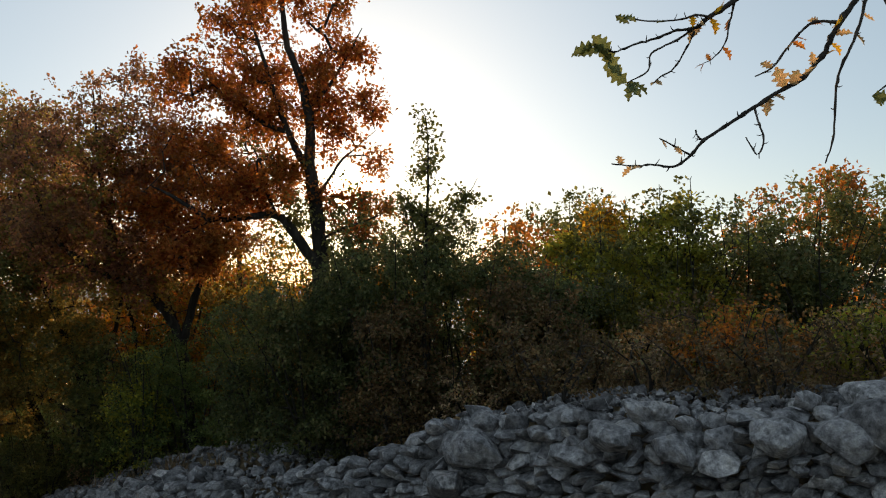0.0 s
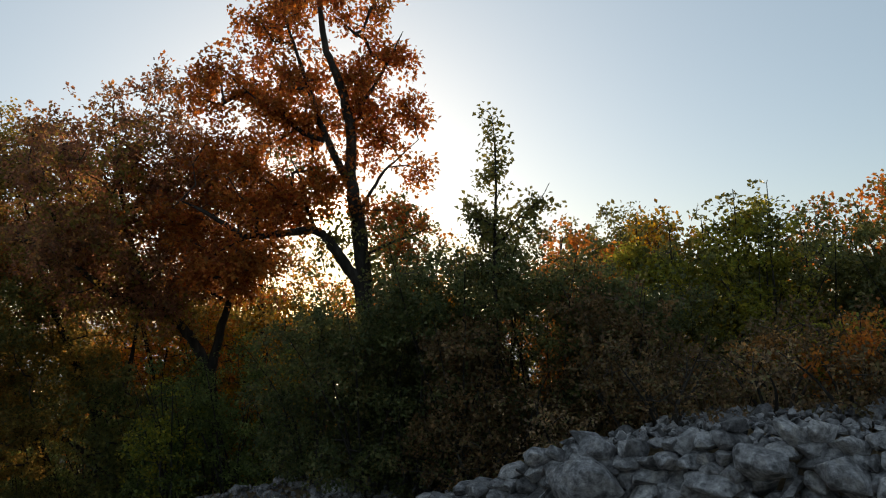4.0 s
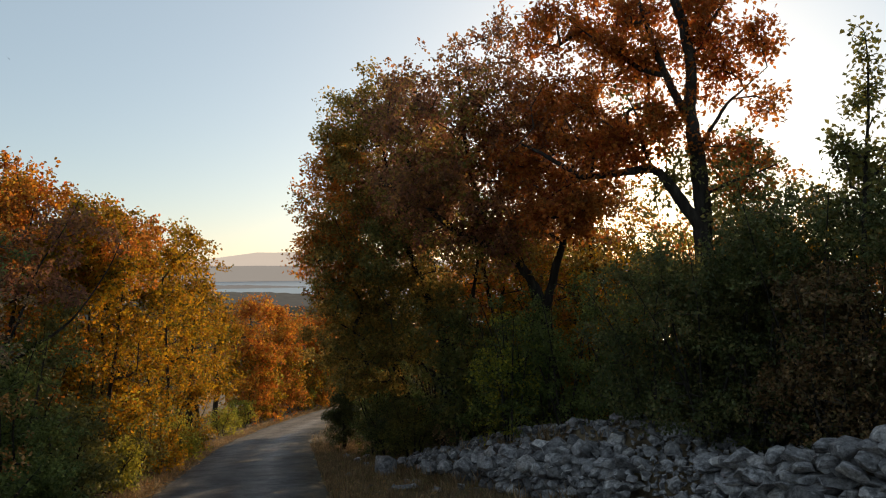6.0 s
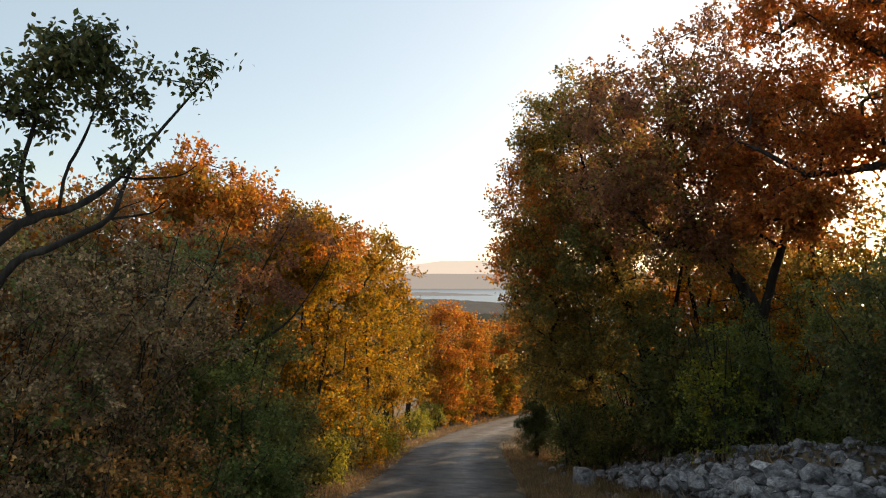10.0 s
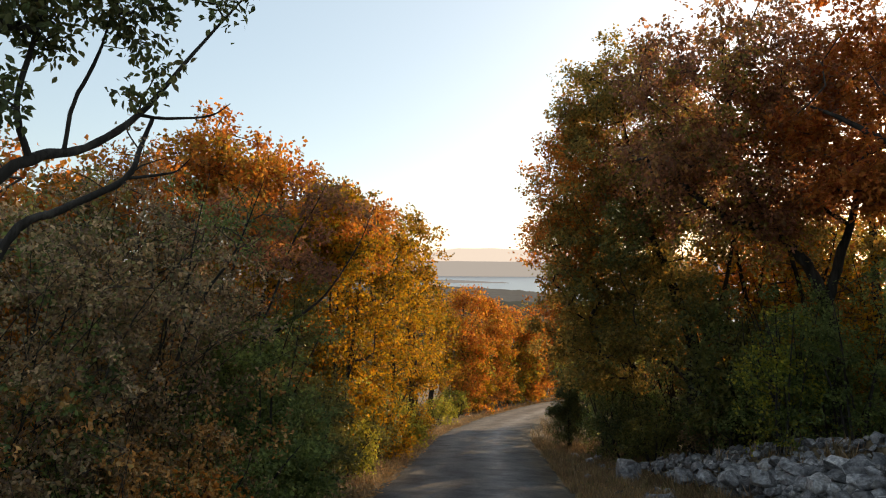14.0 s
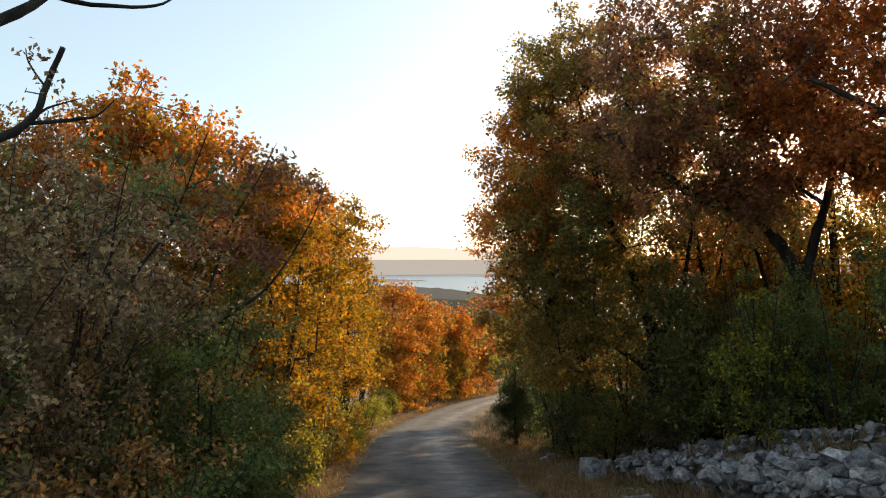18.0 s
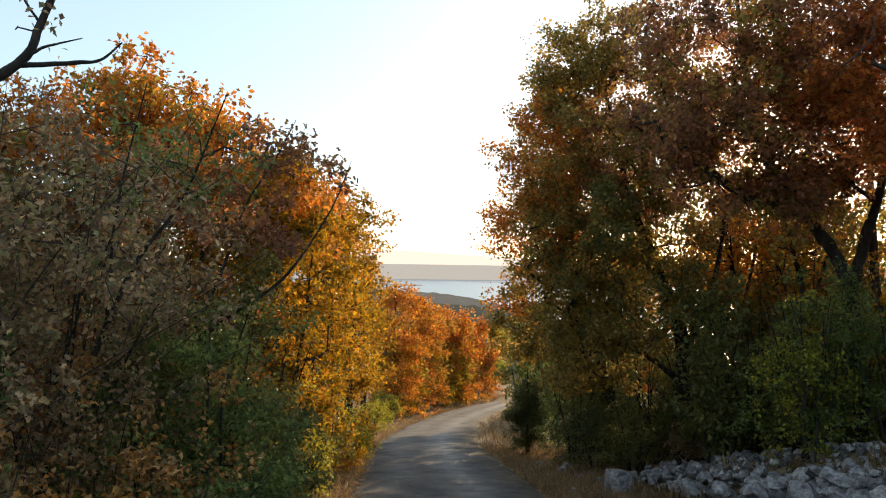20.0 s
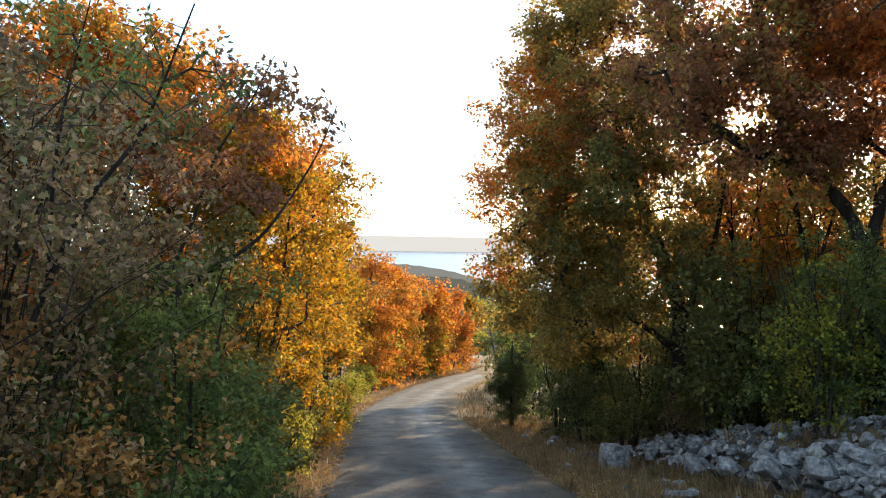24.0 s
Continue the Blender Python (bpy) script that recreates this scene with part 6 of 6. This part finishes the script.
for k in range(26000):
    s = rng.uniform(0.5, 16.8)
    far = s > 9.4
    v = rng.uniform(0.0, 1.0) * (2.0 if not far else 2.5) + (0.34 if s < 8.2 else (-0.35 if not far else 0.05))
    l = float(wall_line(s)) + v
    size = rng.choice([0.045, 0.065, 0.095, 0.14] if not far else [0.05, 0.075, 0.105, 0.145], p=[0.3, 0.38, 0.25, 0.07] if k > 1200 else ([0.15, 0.5, 0.3, 0.05] if s < 9.4 else [0.05, 0.25, 0.45, 0.25])) * rng.uniform(0.85, 1.25)
    if far and k > 9000 and rng.random() < 0.25:
        continue
    if k > 9000:
        size = rng.uniform(0.035, 0.075) * (1.0 if not far else 1.05)
    if not room_for(s, l, size, 0.82 if k <= 9000 else 0.62):
        continue
    cover = min(1.0, max(0.0, (v + 0.45) / 0.9))
    heap = (0 if k <= 9000 else -0.03) + float(wall_height(s)) * cover * ((0.74 if far else 0.84) + (0.3 if far else 0.14) * min(1.0, max(0.0, v) / 1.5)) - rng.uniform(0, 0.07)
    z = max(float(ground_z(s, l)), float(fall(s)) + heap) + size * 0.2
    placed.append((s, l, z, size * 1.2, size, size * 0.75, 0.5))
# loose stones in the grass
for k in range(70):
    s = rng.uniform(4, 24)
    l = float(wall_line(s)) - abs(rng.normal(0, 0.7)) - 0.1
    if l < road_middle(s) + 1.75:
        continue
    size = rng.uniform(0.03, 0.11)
    placed.append((s, l, float(ground_z(s, l)) + size * 0.2, size * 1.2, size, size * 0.7, 0.5))

wx, wy = plan(8.0, float(wall_line(8.0)))
stone_wall = root("stone_wall", wx, wy, float(fall(8.0)), "tumbled dry stone wall of pale grey limestone along the verge", "stone wall")
inverse = Matrix.Translation((-wx, -wy, -float(fall(8.0))))
near = sorted(range(len(placed)), key=lambda i: -placed[i][3] * placed[i][5] * (1.0 if placed[i][0] > 1.0 else 0.2))[:300]
chosen = set(near)
vs, fs, n0 = [], [], 0
for i, (s, l, z, a, b, c, wild) in enumerate(placed):
    m = stone_pose(s, l, z, a, b, c, wild)
    if i in chosen:
        ob = new("stone", FINE[i % len(FINE)])
        ob.parent = stone_wall
        ob.matrix_parent_inverse = inverse
        ob.matrix_basis = m
    else:
        co, ix = COARSE_DATA[(i % 10) + (10 if max(a, c) < 0.1 else 0)]
        mm = np.array(inverse @ m)
        vs.append(co @ mm[:3, :3].T + mm[:3, 3])
        fs.append(ix + n0)
        n0 += len(co)
rubble_mesh = raw_mesh("rubble", np.concatenate(vs), np.concatenate(fs), ROCK, True)
rubble_mesh.set_sharp_from_angle(angle=math.radians(30))
child("rubble", rubble_mesh, stone_wall, "loose limestone rubble", "stuff")


def lone_stone(name, s, l, a, b, c, label, k):
    ob = new(name, FINE[k])
    x, y = plan(s, l)
    ob.matrix_world = Matrix.LocRotScale((x, y, float(ground_z(s, l)) + c * 0.5), Euler((0.1, 0.15, 0.4 + k)), Vector((a, b, c)))
    return tagged(ob, label, "stone")


lone_stone("boulder", 16.1, 2.75, 0.33, 0.28, 0.3, "pale limestone boulder in the dry grass of the verge", 3)
lone_stone("verge_stone", 18.9, 2.45, 0.16, 0.12, 0.09, "small pale stone in the dry grass", 5)
lone_stone("verge_stone", 20.6, 2.3, 0.14, 0.1, 0.08, "small pale stone at the road edge", 7)
lone_stone("verge_stone", 19.9, 2.75, 0.15, 0.12, 0.1, "small pale stone in the dry grass", 8)
lone_stone("verge_stone", 13.4, 2.75, 0.22, 0.13, 0.07, "flat pale stone in the dry grass", 9)
lone_stone("verge_stone", 14.3, 3.1, 0.16, 0.1, 0.06, "flat pale stone in the dry grass", 2)

# ---- grass and fallen leaves ----
def meadow(name, label, s, l, length, mat, shape=BLADE, up=1.6, flat=False):
    x, y = plan(s, l)
    pos = np.stack([x, y, ground_z(s, l) + (0.012 if flat else -0.01)], -1)
    n = len(pos)
    head = np.zeros((n, 3))
    head[:, 2] = 0 if flat else up + 1.2
    size = length * rng.uniform(0.5, 1.4, n)
    if flat:
        v, f = leaves(pos, size, shape, up=3.0, droop=0.0, heading=np.array([0, 0, 0.0]))
        c = v.reshape(n, -1, 3)
        c[:, :, 2] = pos[:, None, 2] + (c[:, :, 2] - pos[:, None, 2]) * 0.35 + 0.01
        v = c.reshape(-1, 3)
    else:
        v, f = leaves(pos, size, shape, up=0.0, droop=0.0, heading=head)
    ob = new(name, raw_mesh(name, v, f, mat))
    return tagged(ob, label, "grass" if not flat else "leaves", kind="stuff")


def tufts(n_tufts, per, s_range, l_of, radius=0.08):
    s = rng.uniform(*s_range, n_tufts)
    l = l_of(s, n_tufts)
    s = np.repeat(s, per) + rng.normal(0, radius, n_tufts * per)
    l = np.repeat(l, per) + rng.normal(0, radius, n_tufts * per)
    return s, l


s, l = tufts(2700, 14, (3, 26), lambda s, n: road_middle(s) + 1.55 + rng.uniform(0, 1, n) ** 1.3 * np.maximum(0.5, wall_line(s) - 1.4))
k = l > road_middle(s) + 1.52
meadow("verge_grass", "dry straw-coloured grass on the verge below the wall", s[k], l[k], 0.13, DRY)
s, l = tufts(360, 10, (26, 60), lambda s, n: road_middle(s) + 1.6 + rng.uniform(0, 1.6, n))
meadow("verge_grass", "dry straw-coloured grass along the far verge", s, l, 0.22, DRY)
s, l = tufts(1000, 10, (4, 60), lambda s, n: road_middle(s) - 1.55 - np.abs(rng.normal(0, 0.35, n)))
meadow("verge_grass", "short dry grass on the tree side of the road", s, l, 0.14, DRY)
s, l = tufts(420, 14, (0.5, 8), lambda s, n: wall_line(s) + 1.9 + rng.uniform(0, 3.5, n), 0.1)
meadow("terrace_grass", "tall dry grass and herbs on the terrace", s, l, 0.3, DRY)
s, l = tufts(60, 26, (10.2, 16), lambda s, n: wall_line(s) + rng.uniform(-0.3, 1.0, n), 0.06)
meadow("verge_grass", "dry grass tufts growing between the stones", s, l, 0.24, DRY)
s, l = tufts(260, 18, (10, 26), lambda s, n: road_middle(s) + 1.6 + rng.uniform(0, 1, n) * np.maximum(0.5, wall_line(s) - 1.4), 0.07)
meadow("verge_grass", "green grass tufts on the verge", s, l, 0.1, OLIVE)
s = rng.uniform(3, 60, 7000)
l = road_middle(s) - 1.4 - np.abs(rng.normal(0, 0.5, 7000))
meadow("fallen_leaves", "fallen orange and brown leaves along the tree side", s, l, 0.07, LITTER, KITE, flat=True)
s = rng.uniform(4, 26, 9000)
l = road_middle(s) + 1.55 + np.abs(rng.normal(0.6, 0.8, 9000))
meadow("fallen_leaves", "fallen brown leaves on the stony verge", s, l, 0.06, LITTER, KITE, flat=True)
